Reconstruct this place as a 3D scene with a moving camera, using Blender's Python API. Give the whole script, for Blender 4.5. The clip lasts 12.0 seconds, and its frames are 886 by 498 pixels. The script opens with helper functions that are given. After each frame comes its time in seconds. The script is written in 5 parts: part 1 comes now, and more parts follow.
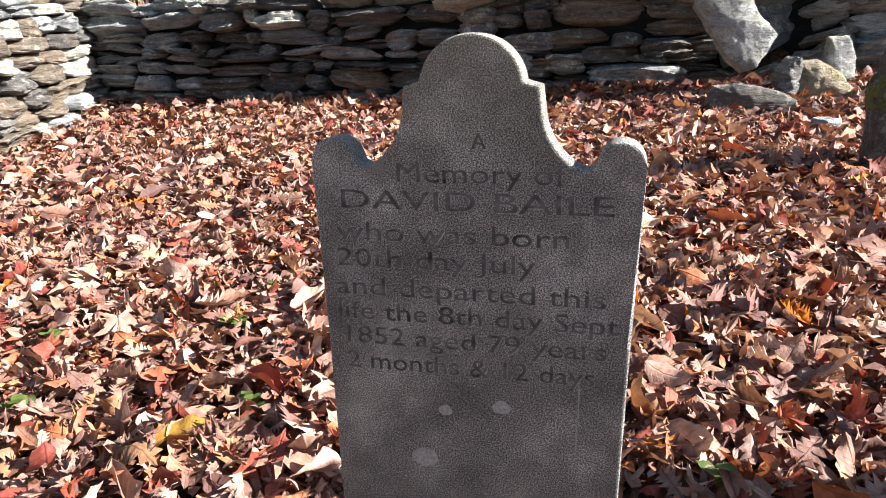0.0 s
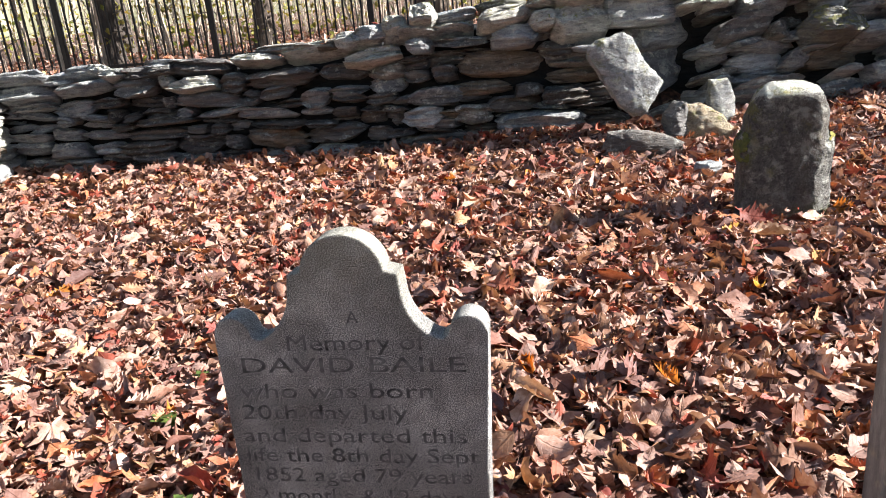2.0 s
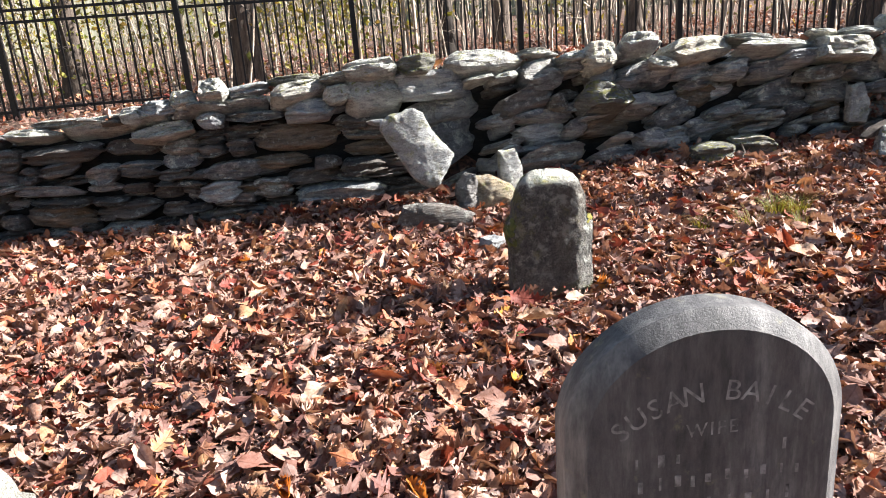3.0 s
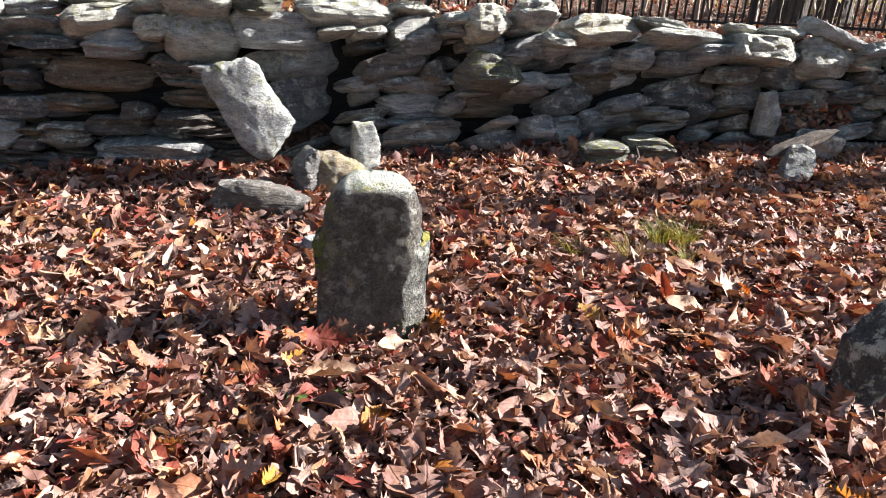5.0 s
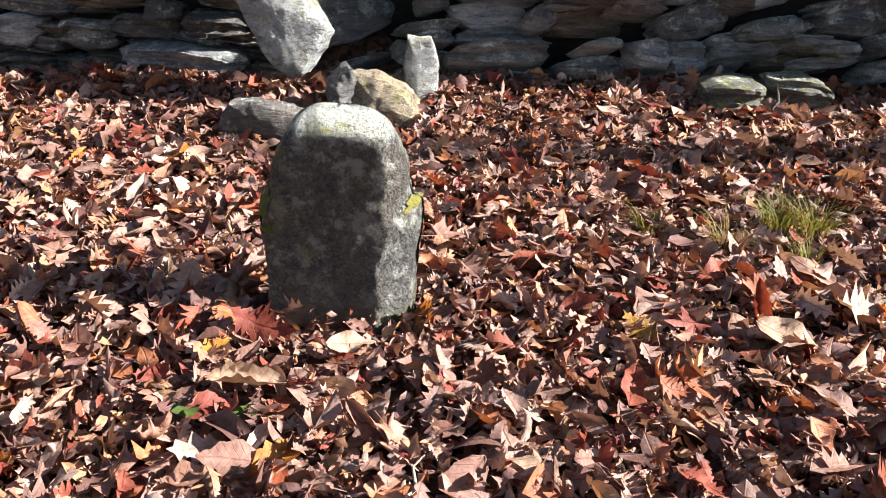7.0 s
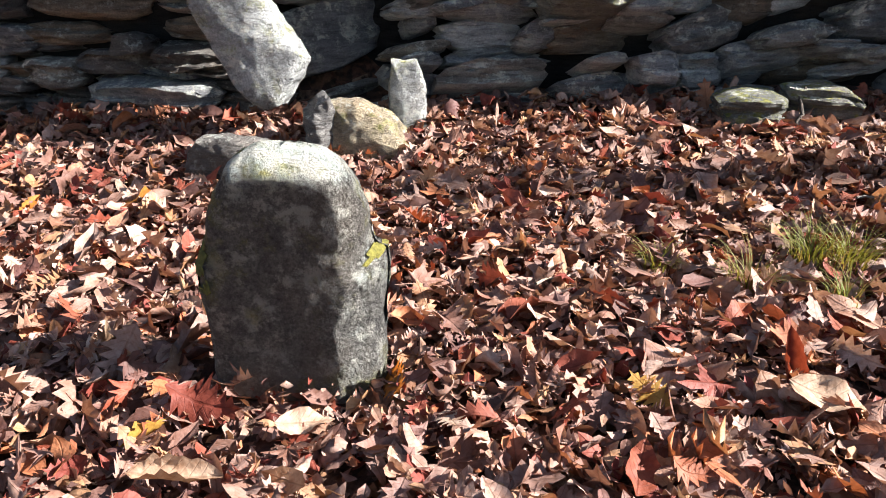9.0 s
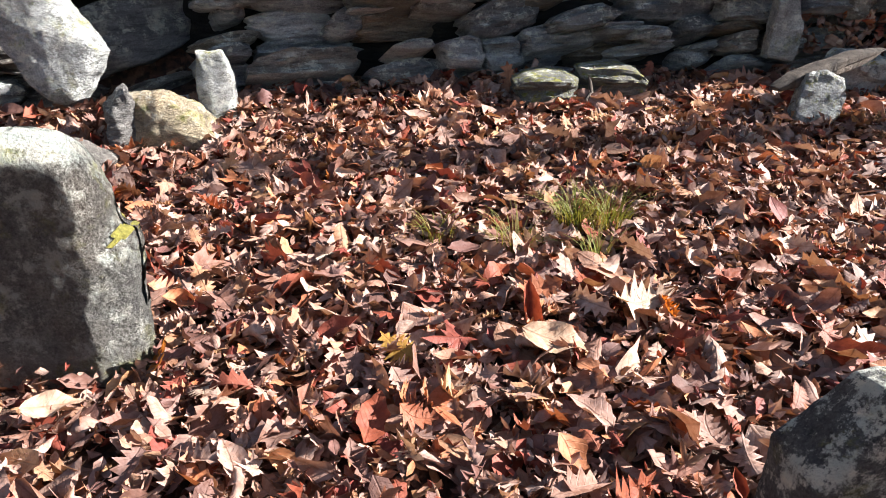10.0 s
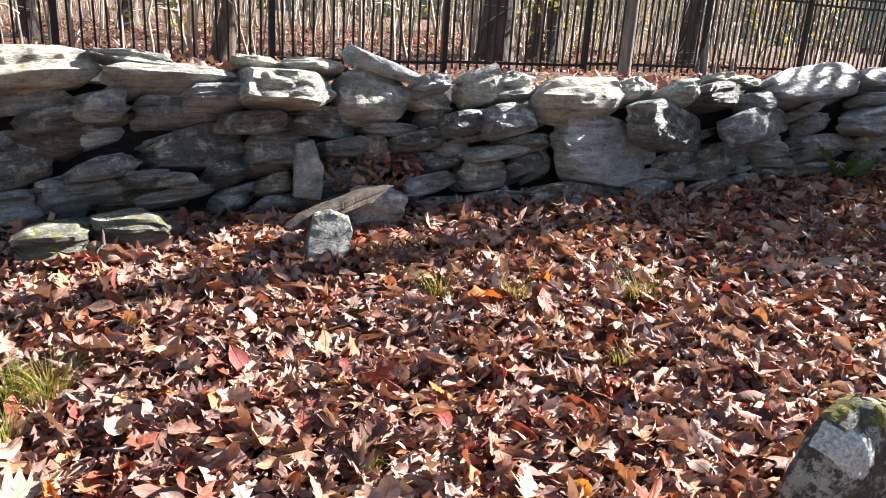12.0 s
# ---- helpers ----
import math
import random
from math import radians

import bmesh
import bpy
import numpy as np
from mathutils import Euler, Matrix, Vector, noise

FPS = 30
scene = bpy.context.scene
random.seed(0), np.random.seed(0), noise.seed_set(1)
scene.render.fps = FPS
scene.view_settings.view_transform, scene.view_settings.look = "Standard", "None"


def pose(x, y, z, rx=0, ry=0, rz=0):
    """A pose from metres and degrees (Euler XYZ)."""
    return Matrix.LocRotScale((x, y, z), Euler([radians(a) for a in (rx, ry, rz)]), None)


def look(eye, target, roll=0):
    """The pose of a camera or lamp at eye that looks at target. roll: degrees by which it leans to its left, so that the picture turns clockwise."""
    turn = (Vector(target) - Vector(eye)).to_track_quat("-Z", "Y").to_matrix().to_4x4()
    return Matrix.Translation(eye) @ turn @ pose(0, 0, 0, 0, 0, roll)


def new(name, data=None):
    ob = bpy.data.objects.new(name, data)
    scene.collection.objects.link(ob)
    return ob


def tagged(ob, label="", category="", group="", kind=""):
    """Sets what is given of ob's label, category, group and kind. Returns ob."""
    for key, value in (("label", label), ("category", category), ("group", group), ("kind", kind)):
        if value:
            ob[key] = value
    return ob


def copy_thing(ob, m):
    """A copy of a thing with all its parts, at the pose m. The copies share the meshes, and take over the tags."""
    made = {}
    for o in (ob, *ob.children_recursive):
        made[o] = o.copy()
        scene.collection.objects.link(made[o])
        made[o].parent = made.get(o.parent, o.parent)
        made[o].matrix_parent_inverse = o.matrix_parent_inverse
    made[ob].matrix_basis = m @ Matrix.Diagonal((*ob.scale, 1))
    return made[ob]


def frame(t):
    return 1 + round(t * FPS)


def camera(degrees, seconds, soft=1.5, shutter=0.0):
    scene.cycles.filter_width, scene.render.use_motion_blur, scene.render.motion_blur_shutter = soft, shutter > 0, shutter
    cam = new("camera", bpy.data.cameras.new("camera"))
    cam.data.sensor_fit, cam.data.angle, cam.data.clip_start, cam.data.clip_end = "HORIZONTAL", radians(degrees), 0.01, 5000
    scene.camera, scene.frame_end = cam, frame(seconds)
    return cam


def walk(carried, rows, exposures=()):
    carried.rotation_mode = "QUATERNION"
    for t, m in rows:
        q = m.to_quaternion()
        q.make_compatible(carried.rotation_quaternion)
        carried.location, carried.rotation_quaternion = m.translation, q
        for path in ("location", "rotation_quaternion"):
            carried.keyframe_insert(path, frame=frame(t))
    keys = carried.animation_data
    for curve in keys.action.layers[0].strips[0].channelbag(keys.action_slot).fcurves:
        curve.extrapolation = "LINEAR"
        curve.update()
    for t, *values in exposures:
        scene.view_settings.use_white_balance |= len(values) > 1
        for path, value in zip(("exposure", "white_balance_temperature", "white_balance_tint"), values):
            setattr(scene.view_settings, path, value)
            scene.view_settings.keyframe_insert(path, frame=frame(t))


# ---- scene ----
cam = camera(62.0, 12.0, 1.0)
# seconds, eye x y z, Euler angles
ROWS = [
    (0.0, 0.169, 0.043, 0.939, 69.96, 2.40, -1.37),
    (0.5, 0.175, 0.037, 0.946, 70.17, 2.46, -1.52),
    (1.0, 0.184, 0.028, 0.953, 70.44, 2.81, -2.27),
    (1.5, 0.212, -0.002, 1.035, 70.60, 3.61, -3.99),
    (2.0, 0.282, -0.091, 1.223, 70.64, 4.72, -7.20),
    (2.5, 0.417, -0.133, 1.383, 71.05, 4.93, -12.59),
    (3.0, 0.655, -0.085, 1.467, 72.13, 4.02, -18.89),
    (3.5, 0.828, 0.017, 1.492, 73.32, 1.80, -24.99),
    (3.7, 0.896, 0.090, 1.506, 73.71, 0.70, -27.07),
    (5.3, 1.484, 0.733, 1.473, 65.68, -5.26, -21.73),
    (5.5, 1.575, 0.812, 1.442, 64.31, -5.24, -19.94),
    (6.0, 1.765, 1.011, 1.409, 62.02, -4.91, -16.22),
    (6.5, 1.912, 1.107, 1.388, 60.94, -4.32, -12.97),
    (7.0, 2.077, 1.191, 1.353, 60.54, -3.72, -10.64),
    (7.2, 2.112, 1.235, 1.343, 60.50, -3.62, -10.05),
    (8.8, 2.263, 1.456, 1.279, 62.13, -1.15, -8.82),
    (9.0, 2.269, 1.462, 1.281, 62.21, -1.05, -9.93),
    (9.5, 2.373, 1.419, 1.280, 62.36, -1.08, -13.77),
    (10.0, 2.611, 1.265, 1.271, 62.21, -1.47, -18.11),
    (10.5, 2.892, 1.050, 1.284, 62.35, -2.06, -22.29),
    (11.0, 3.083, 0.969, 1.279, 63.82, -2.77, -26.44),
    (11.5, 3.294, 0.963, 1.302, 67.11, -3.30, -31.12),
    (12.0, 3.483, 0.897, 1.417, 72.05, -3.50, -38.51),
]
walk(cam, [(t, pose(x, y, z, a, b, c)) for t, x, y, z, a, b, c in ROWS],
     exposures=((0.0, 2.02), (2.0, 2.05), (3.5, 2.08), (5.5, 2.00), (7.0, 1.93), (9.0, 1.97), (10.5, 2.10), (12.0, 2.33)))

# ---- light ----
SUN_EL, SUN_AZ = 30.0, -10.0          # degrees; azimuth from +x towards +y
world = bpy.data.worlds.new("world")
scene.world = world
world.use_nodes = True
wn = world.node_tree
sky = wn.nodes.new("ShaderNodeTexSky")
sky.sky_type = "NISHITA"
sky.sun_disc = False
sky.sun_elevation = radians(SUN_EL)
sky.sun_rotation = radians(90 - SUN_AZ)
wn.links.new(sky.outputs[0], wn.nodes["Background"].inputs[0])
wn.nodes["Background"].inputs[1].default_value = 0.044
sun = new("sun", bpy.data.lights.new("sun", "SUN"))
sun.data.energy, sun.data.angle, sun.data.color = 5.0, radians(0.6), (1.0, 0.965, 0.94)
sun_way = Vector((math.cos(radians(SUN_EL)) * math.cos(radians(SUN_AZ)), math.cos(radians(SUN_EL)) * math.sin(radians(SUN_AZ)), math.sin(radians(SUN_EL))))
sun.matrix_world = look(sun_way * 40, (0, 0, 0))


# ---- materials ----
def material(name, rough=0.8):
    m = bpy.data.materials.new(name)
    m.use_nodes = True
    nt = m.node_tree
    b = nt.nodes["Principled BSDF"]
    b.inputs["Roughness"].default_value = rough
    b.inputs["Specular IOR Level"].default_value = 0.3
    return m, nt, b


def ramp(nt, src, stops, constant=False):
    r = nt.nodes.new("ShaderNodeValToRGB")
    e = r.color_ramp.elements
    stops = stops if len(stops) > 1 else [stops[0], (1.0, stops[0][1])]
    while len(e) < len(stops):
        e.new(0.5)
    for el, (p, c) in zip(e, stops):
        el.position, el.color = p, (*c, 1) if len(c) == 3 else c
    if constant:
        r.color_ramp.interpolation = "CONSTANT"
    nt.links.new(src, r.inputs[0])
    return r.outputs[0]


def noise_tex(nt, scale, detail=4, rough=0.6, vec=None, kind="noise", squash=None, out=0):
    if kind == "noise":
        n = nt.nodes.new("ShaderNodeTexNoise")
        n.inputs["Detail"].default_value, n.inputs["Roughness"].default_value = detail, rough
    else:
        n = nt.nodes.new("ShaderNodeTexVoronoi")
    n.inputs["Scale"].default_value = scale
    if vec is not None:
        if squash:
            mp = nt.nodes.new("ShaderNodeMapping")
            mp.inputs["Scale"].default_value = squash
            nt.links.new(vec, mp.inputs[0])
            vec = mp.outputs[0]
        nt.links.new(vec, n.inputs["Vector"])
    return n.outputs[out]


def mix(nt, fac, a, b, mode="MIX"):
    m = nt.nodes.new("ShaderNodeMix")
    m.data_type, m.blend_type = "RGBA", mode
    for i, v in ((0, fac), (6, a), (7, b)):
        if isinstance(v, (int, float)):
            m.inputs[i].default_value = v
        elif isinstance(v, tuple):
            m.inputs[i].default_value = (*v, 1)
        else:
            nt.links.new(v, m.inputs[i])
    return m.outputs[2]


def math_node(nt, op, a, b=0.0, c=None):
    m = nt.nodes.new("ShaderNodeMath")
    m.operation = op
    for i, v in enumerate((a, b) if c is None else (a, b, c)):
        if isinstance(v, (int, float)):
            m.inputs[i].default_value = v
        else:
            nt.links.new(v, m.inputs[i])
    return m.outputs[0]


def bump(nt, b, height, strength=0.5, dist=0.01):
    n = nt.nodes.new("ShaderNodeBump")
    n.inputs["Strength"].default_value, n.inputs["Distance"].default_value = strength, dist
    nt.links.new(height, n.inputs["Height"])
    nt.links.new(n.outputs[0], b.inputs["Normal"])


def obj_coord(nt):
    return nt.nodes.new("ShaderNodeTexCoord").outputs["Object"]


def world_coord(nt):
    return nt.nodes.new("ShaderNodeNewGeometry").outputs["Position"]


def up_facing(nt, lo=0.5, hi=0.9):
    g = nt.nodes.new("ShaderNodeNewGeometry")
    s = nt.nodes.new("ShaderNodeSeparateXYZ")
    nt.links.new(g.outputs["Normal"], s.inputs[0])
    m = nt.nodes.new("ShaderNodeMapRange")
    m.inputs[1].default_value, m.inputs[2].default_value = lo, hi
    nt.links.new(s.outputs[2], m.inputs[0])
    return m.outputs[0]


def piece_random(nt):
    g = nt.nodes.new("ShaderNodeNewGeometry").outputs["Random Per Island"]
    o = nt.nodes.new("ShaderNodeObjectInfo").outputs["Random"]
    return math_node(nt, "FRACT", math_node(nt, "ADD", g, o))


def leaf_material(name, stops, glow=0.17):
    m, nt, b = material(name, 0.6)
    b.inputs["Specular IOR Level"].default_value = 0.3
    r = piece_random(nt)
    c = ramp(nt, r, stops)
    w = world_coord(nt)
    blotch = noise_tex(nt, 40, 5, 0.65, w)
    c = mix(nt, ramp(nt, blotch, [(0.35, (0.0, 0.0, 0.0)), (0.7, (1, 1, 1))]), mix(nt, 1.0, c, (0.62, 0.5, 0.42), "MULTIPLY"), c)
    c = mix(nt, 0.35, c, ramp(nt, noise_tex(nt, 1.3, 2, 0.5, w), [(0.3, (0.75, 0.68, 0.66)), (0.7, (1.15, 1.05, 0.95))]), "MULTIPLY")
    # midrib and slanting side veins, in the leaf's own plane
    uv = nt.nodes.new("ShaderNodeSeparateXYZ")
    nt.links.new(nt.nodes.new("ShaderNodeTexCoord").outputs["UV"], uv.inputs[0])
    side = math_node(nt, "ABSOLUTE", uv.outputs[1])
    rib = ramp(nt, side, [(0.008, (1, 1, 1)), (0.022, (0, 0, 0))])
    slant = math_node(nt, "ABSOLUTE", math_node(nt, "SINE", math_node(nt, "MULTIPLY", math_node(nt, "SUBTRACT", uv.outputs[0], math_node(nt, "MULTIPLY", side, 0.8)), 26.0)))
    veins = math_node(nt, "MAXIMUM", rib, math_node(nt, "MULTIPLY", ramp(nt, slant, [(0.05, (1, 1, 1)), (0.22, (0, 0, 0))]), 0.6))
    c = mix(nt, math_node(nt, "MULTIPLY", veins, 0.35), c, mix(nt, 1.0, c, (0.45, 0.36, 0.30), "MULTIPLY"))
    nt.links.new(c, b.inputs["Base Color"])
    bump(nt, b, math_node(nt, "SUBTRACT", noise_tex(nt, 90, 3, 0.6, w), math_node(nt, "MULTIPLY", veins, 0.5)), 0.6, 0.004)
    t = nt.nodes.new("ShaderNodeBsdfTranslucent")
    nt.links.new(mix(nt, 1.0, c, (1.0, 0.75, 0.5), "MULTIPLY"), t.inputs[0])
    s = nt.nodes.new("ShaderNodeMixShader")
    s.inputs[0].default_value = glow
    nt.links.new(b.outputs[0], s.inputs[1])
    nt.links.new(t.outputs[0], s.inputs[2])
    nt.links.new(s.outputs[0], nt.nodes["Material Output"].inputs[0])
    return m


LEAF = leaf_material("dry_leaf", [(0.0, (0.133, 0.070, 0.063)), (0.09, (0.35, 0.21, 0.172)), (0.18, (0.510, 0.370, 0.311)), (0.27, (0.224, 0.115, 0.100)), (0.36, (0.612, 0.470, 0.403)), (0.44, (0.173, 0.085, 0.082)),
                                  (0.52, (0.592, 0.360, 0.196)), (0.60, (0.408, 0.260, 0.223)), (0.68, (0.653, 0.500, 0.420)), (0.75, (0.306, 0.150, 0.120)), (0.82, (0.49, 0.315, 0.24)), (0.88, (0.551, 0.230, 0.109)), (0.94, (0.265, 0.065, 0.055)), (1.0, (0.388, 0.110, 0.065))])
LEAF_PALE = leaf_material("pale_leaf", [(0.0, (0.55, 0.40, 0.28)), (1.0, (0.66, 0.52, 0.42))])
LEAF_RED = leaf_material("red_leaf", [(0.0, (0.22, 0.05, 0.035)), (0.6, (0.33, 0.09, 0.05)), (1.0, (0.40, 0.12, 0.05))], 0.3)
LEAF_ORANGE = leaf_material("orange_leaf", [(0.0, (0.55, 0.19, 0.03)), (1.0, (0.66, 0.33, 0.08))], 0.4)
LEAF_YELLOW = leaf_material("yellow_leaf", [(0.0, (0.70, 0.45, 0.06)), (1.0, (0.62, 0.40, 0.10))], 0.4)
GRASS = leaf_material("grass_blade", [(0.0, (0.22, 0.33, 0.05)), (0.6, (0.38, 0.46, 0.10)), (1.0, (0.52, 0.46, 0.20))], 0.4)
SPROUT = leaf_material("sprout_leaf", [(0.0, (0.10, 0.20, 0.05)), (1.0, (0.18, 0.28, 0.07))], 0.3)
SHRUB = leaf_material("shrub_leaf", [(0.0, (0.20, 0.28, 0.06)), (0.5, (0.42, 0.46, 0.12)), (1.0, (0.50, 0.46, 0.16))], 0.4)


def soil_material():
    m, nt, b = material("leaf_mould", 0.95)
    w = world_coord(nt)
    c = ramp(nt, noise_tex(nt, 30, 8, 0.7, w), [(0.3, (0.018, 0.012, 0.010)), (0.55, (0.05, 0.032, 0.024)), (0.75, (0.12, 0.07, 0.05))])
    matted = ramp(nt, noise_tex(nt, 17, vec=w, kind="voronoi", out=1), [(0.25, (0.07, 0.035, 0.026)), (0.45, (0.24, 0.13, 0.085)), (0.6, (0.16, 0.07, 0.05)), (0.75, (0.38, 0.25, 0.17))])
    c = mix(nt, ramp(nt, noise_tex(nt, 22, 5, 0.6, w), [(0.40, (0, 0, 0)), (0.60, (1, 1, 1))]), c, matted)
    nt.links.new(c, b.inputs["Base Color"])
    bump(nt, b, noise_tex(nt, 45, 6, 0.7, w), 1.0, 0.03)
    return m


def stone_material(name, tones, lichen=0.45, moss=0.0, strata=9.0, warm=0.2, speck=0.0, crown=None, sides=0.14, bed=1.0, rough=0.78, grit=0.35):
    m, nt, b = material(name, rough)
    o = obj_coord(nt)
    w = world_coord(nt)
    rnd = nt.nodes.new("ShaderNodeObjectInfo").outputs["Random"]
    n = len(tones)
    c = ramp(nt, rnd, [(i / max(n - 1, 1), t) for i, t in enumerate(tones)])
    layers = noise_tex(nt, strata, 9, 0.74, w, squash=(1 - 0.55 * bed, 1 - 0.55 * bed, 1 + 1.7 * bed))
    seams = noise_tex(nt, strata * 2.2, 7, 0.7, w, squash=(1 - 0.6 * bed, 1 - 0.6 * bed, 1 + 1.6 * bed))
    grain = noise_tex(nt, 130, 6, 0.75, w)
    c = mix(nt, 0.75, c, ramp(nt, layers, [(0.32, (0.42, 0.42, 0.44)), (0.5, (0.95, 0.95, 0.95)), (0.68, (1.75, 1.75, 1.7))]), "MULTIPLY")
    c = mix(nt, 0.6 if grit < 1 else 0.9, c, ramp(nt, grain, [(0.35, (0.45, 0.45, 0.45)), (0.65, (1.5, 1.5, 1.5))]), "MULTIPLY")
    c = mix(nt, 0.45 + 0.2 * bed, c, ramp(nt, seams, [(0.36, (0.18, 0.18, 0.19)), (0.44, (0.95, 0.95, 0.95)), (0.66, (1.3, 1.3, 1.28))]), "MULTIPLY")
    rust = ramp(nt, noise_tex(nt, 3.2, 5, 0.6, w), [(0.52, (0, 0, 0)), (0.68, (1, 1, 1))])
    c = mix(nt, math_node(nt, "MULTIPLY", rust, warm), c, (0.27, 0.17, 0.09))
    spots = ramp(nt, noise_tex(nt, 14, 10, 0.8, w), [(0.56 - 0.06 * lichen, (0, 0, 0)), (0.64 - 0.06 * lichen, (1, 1, 1))])
    # lichen thickest on upward faces; its pale tint also paints sunlit tops
    up = math_node(nt, "ADD", math_node(nt, "MULTIPLY", up_facing(nt, -0.1, 0.8), 0.8), sides)
    lichen_lit = math_node(nt, "MULTIPLY", math_node(nt, "MULTIPLY", spots, up), min(1.0, lichen * 1.5))
    tint = ramp(nt, noise_tex(nt, 25, 3, 0.5, w), [(0.4, (0.56, 0.60, 0.54)), (0.6, (0.74, 0.72, 0.62))])
    c = mix(nt, lichen_lit, c, tint)
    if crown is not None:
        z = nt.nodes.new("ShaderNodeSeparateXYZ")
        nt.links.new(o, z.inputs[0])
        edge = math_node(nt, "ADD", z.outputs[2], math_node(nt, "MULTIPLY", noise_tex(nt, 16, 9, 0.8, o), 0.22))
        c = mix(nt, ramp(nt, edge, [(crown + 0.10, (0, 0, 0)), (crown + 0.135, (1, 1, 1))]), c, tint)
        foot = math_node(nt, "ADD", z.outputs[2], math_node(nt, "MULTIPLY", noise_tex(nt, 9, 8, 0.75, o), 0.5))
        c = mix(nt, math_node(nt, "MULTIPLY", ramp(nt, foot, [(0.28, (1, 1, 1)), (0.40, (0, 0, 0))]), 0.45), c, (0.24, 0.22, 0.19))
    if moss:
        ms = ramp(nt, noise_tex(nt, 8, 6, 0.7, o), [(0.55 - 0.15 * moss, (0, 0, 0)), (0.66 - 0.15 * moss, (1, 1, 1))])
        c = mix(nt, math_node(nt, "MULTIPLY", ms, math_node(nt, "ADD", math_node(nt, "MULTIPLY", up_facing(nt, -0.2, 0.6), 0.8), 0.12)), c,
                ramp(nt, noise_tex(nt, 60, 3, 0.6, w), [(0.35, (0.10, 0.12, 0.02)), (0.65, (0.34, 0.31, 0.07))]))
    if speck:
        sp = ramp(nt, noise_tex(nt, 420, 2, 0.5, o), [(0.66, (0, 0, 0)), (0.74, (1, 1, 1))])
        c = mix(nt, math_node(nt, "MULTIPLY", sp, speck), c, (0.5, 0.49, 0.44))
    nt.links.new(c, b.inputs["Base Color"])
    h = math_node(nt, "ADD", math_node(nt, "MULTIPLY", layers, 1.6), math_node(nt, "MULTIPLY", grain, grit))
    h = math_node(nt, "ADD", h, math_node(nt, "MULTIPLY", ramp(nt, seams, [(0.34, (0, 0, 0)), (0.56, (1, 1, 1))]), 0.7))
    bump(nt, b, h, 1.0, 0.022)
    return m


SOIL = soil_material()
SCHIST = stone_material("schist", [(0.100, 0.098, 0.097), (0.319, 0.327, 0.342), (0.165, 0.171, 0.179), (0.472, 0.484, 0.490), (0.212, 0.189, 0.159), (0.366, 0.387, 0.407), (0.130, 0.130, 0.132), (0.413, 0.425, 0.437)], 1.0, warm=0.06, sides=0.34, rough=0.48)
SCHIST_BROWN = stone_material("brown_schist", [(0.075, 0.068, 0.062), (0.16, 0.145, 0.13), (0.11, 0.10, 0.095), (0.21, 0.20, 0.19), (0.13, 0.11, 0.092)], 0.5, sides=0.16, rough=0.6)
# cap stones: lichen, plus tones raised to paint in sunlight they don't catch
SCHIST_CAP = stone_material("lichened_sunlit_schist", [(0.48, 0.47, 0.42), (0.34, 0.345, 0.34), (0.52, 0.49, 0.41), (0.40, 0.41, 0.40)], 1.0, 0.12, sides=0.45, bed=0.6)
SCHIST_MOSS = stone_material("mossy_schist", [(0.15, 0.15, 0.14), (0.20, 0.195, 0.17)], 0.7, 0.45)
SCHIST_WARM = stone_material("rusty_schist", [(0.22, 0.175, 0.13), (0.17, 0.14, 0.108)], 0.4, 0.0, 9, 0.5)
SLAB = stone_material("pale_slab", [(0.33, 0.335, 0.33)], 0.9, 0.10, 7, 0.2, sides=0.3, bed=0.25)
SANDY = stone_material("tan_stone", [(0.38, 0.31, 0.21)], 0.4, 0.12, 9, 0.4, bed=0.3)
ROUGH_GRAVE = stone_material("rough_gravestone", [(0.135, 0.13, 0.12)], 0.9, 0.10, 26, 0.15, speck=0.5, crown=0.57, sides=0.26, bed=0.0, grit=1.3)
LICHEN_GRAVE = stone_material("lichen_gravestone", [(0.10, 0.10, 0.098)], 1.0, 0.12, 16, 0.1, speck=0.4, sides=0.75, bed=0.0, grit=1.2)
# wall core coloured near-black to paint the shade in joints and breach
CORE_SHADE = stone_material("gap_shade_core", [(0.02, 0.019, 0.018)], 0.0, 0.0, 12, 0.1)


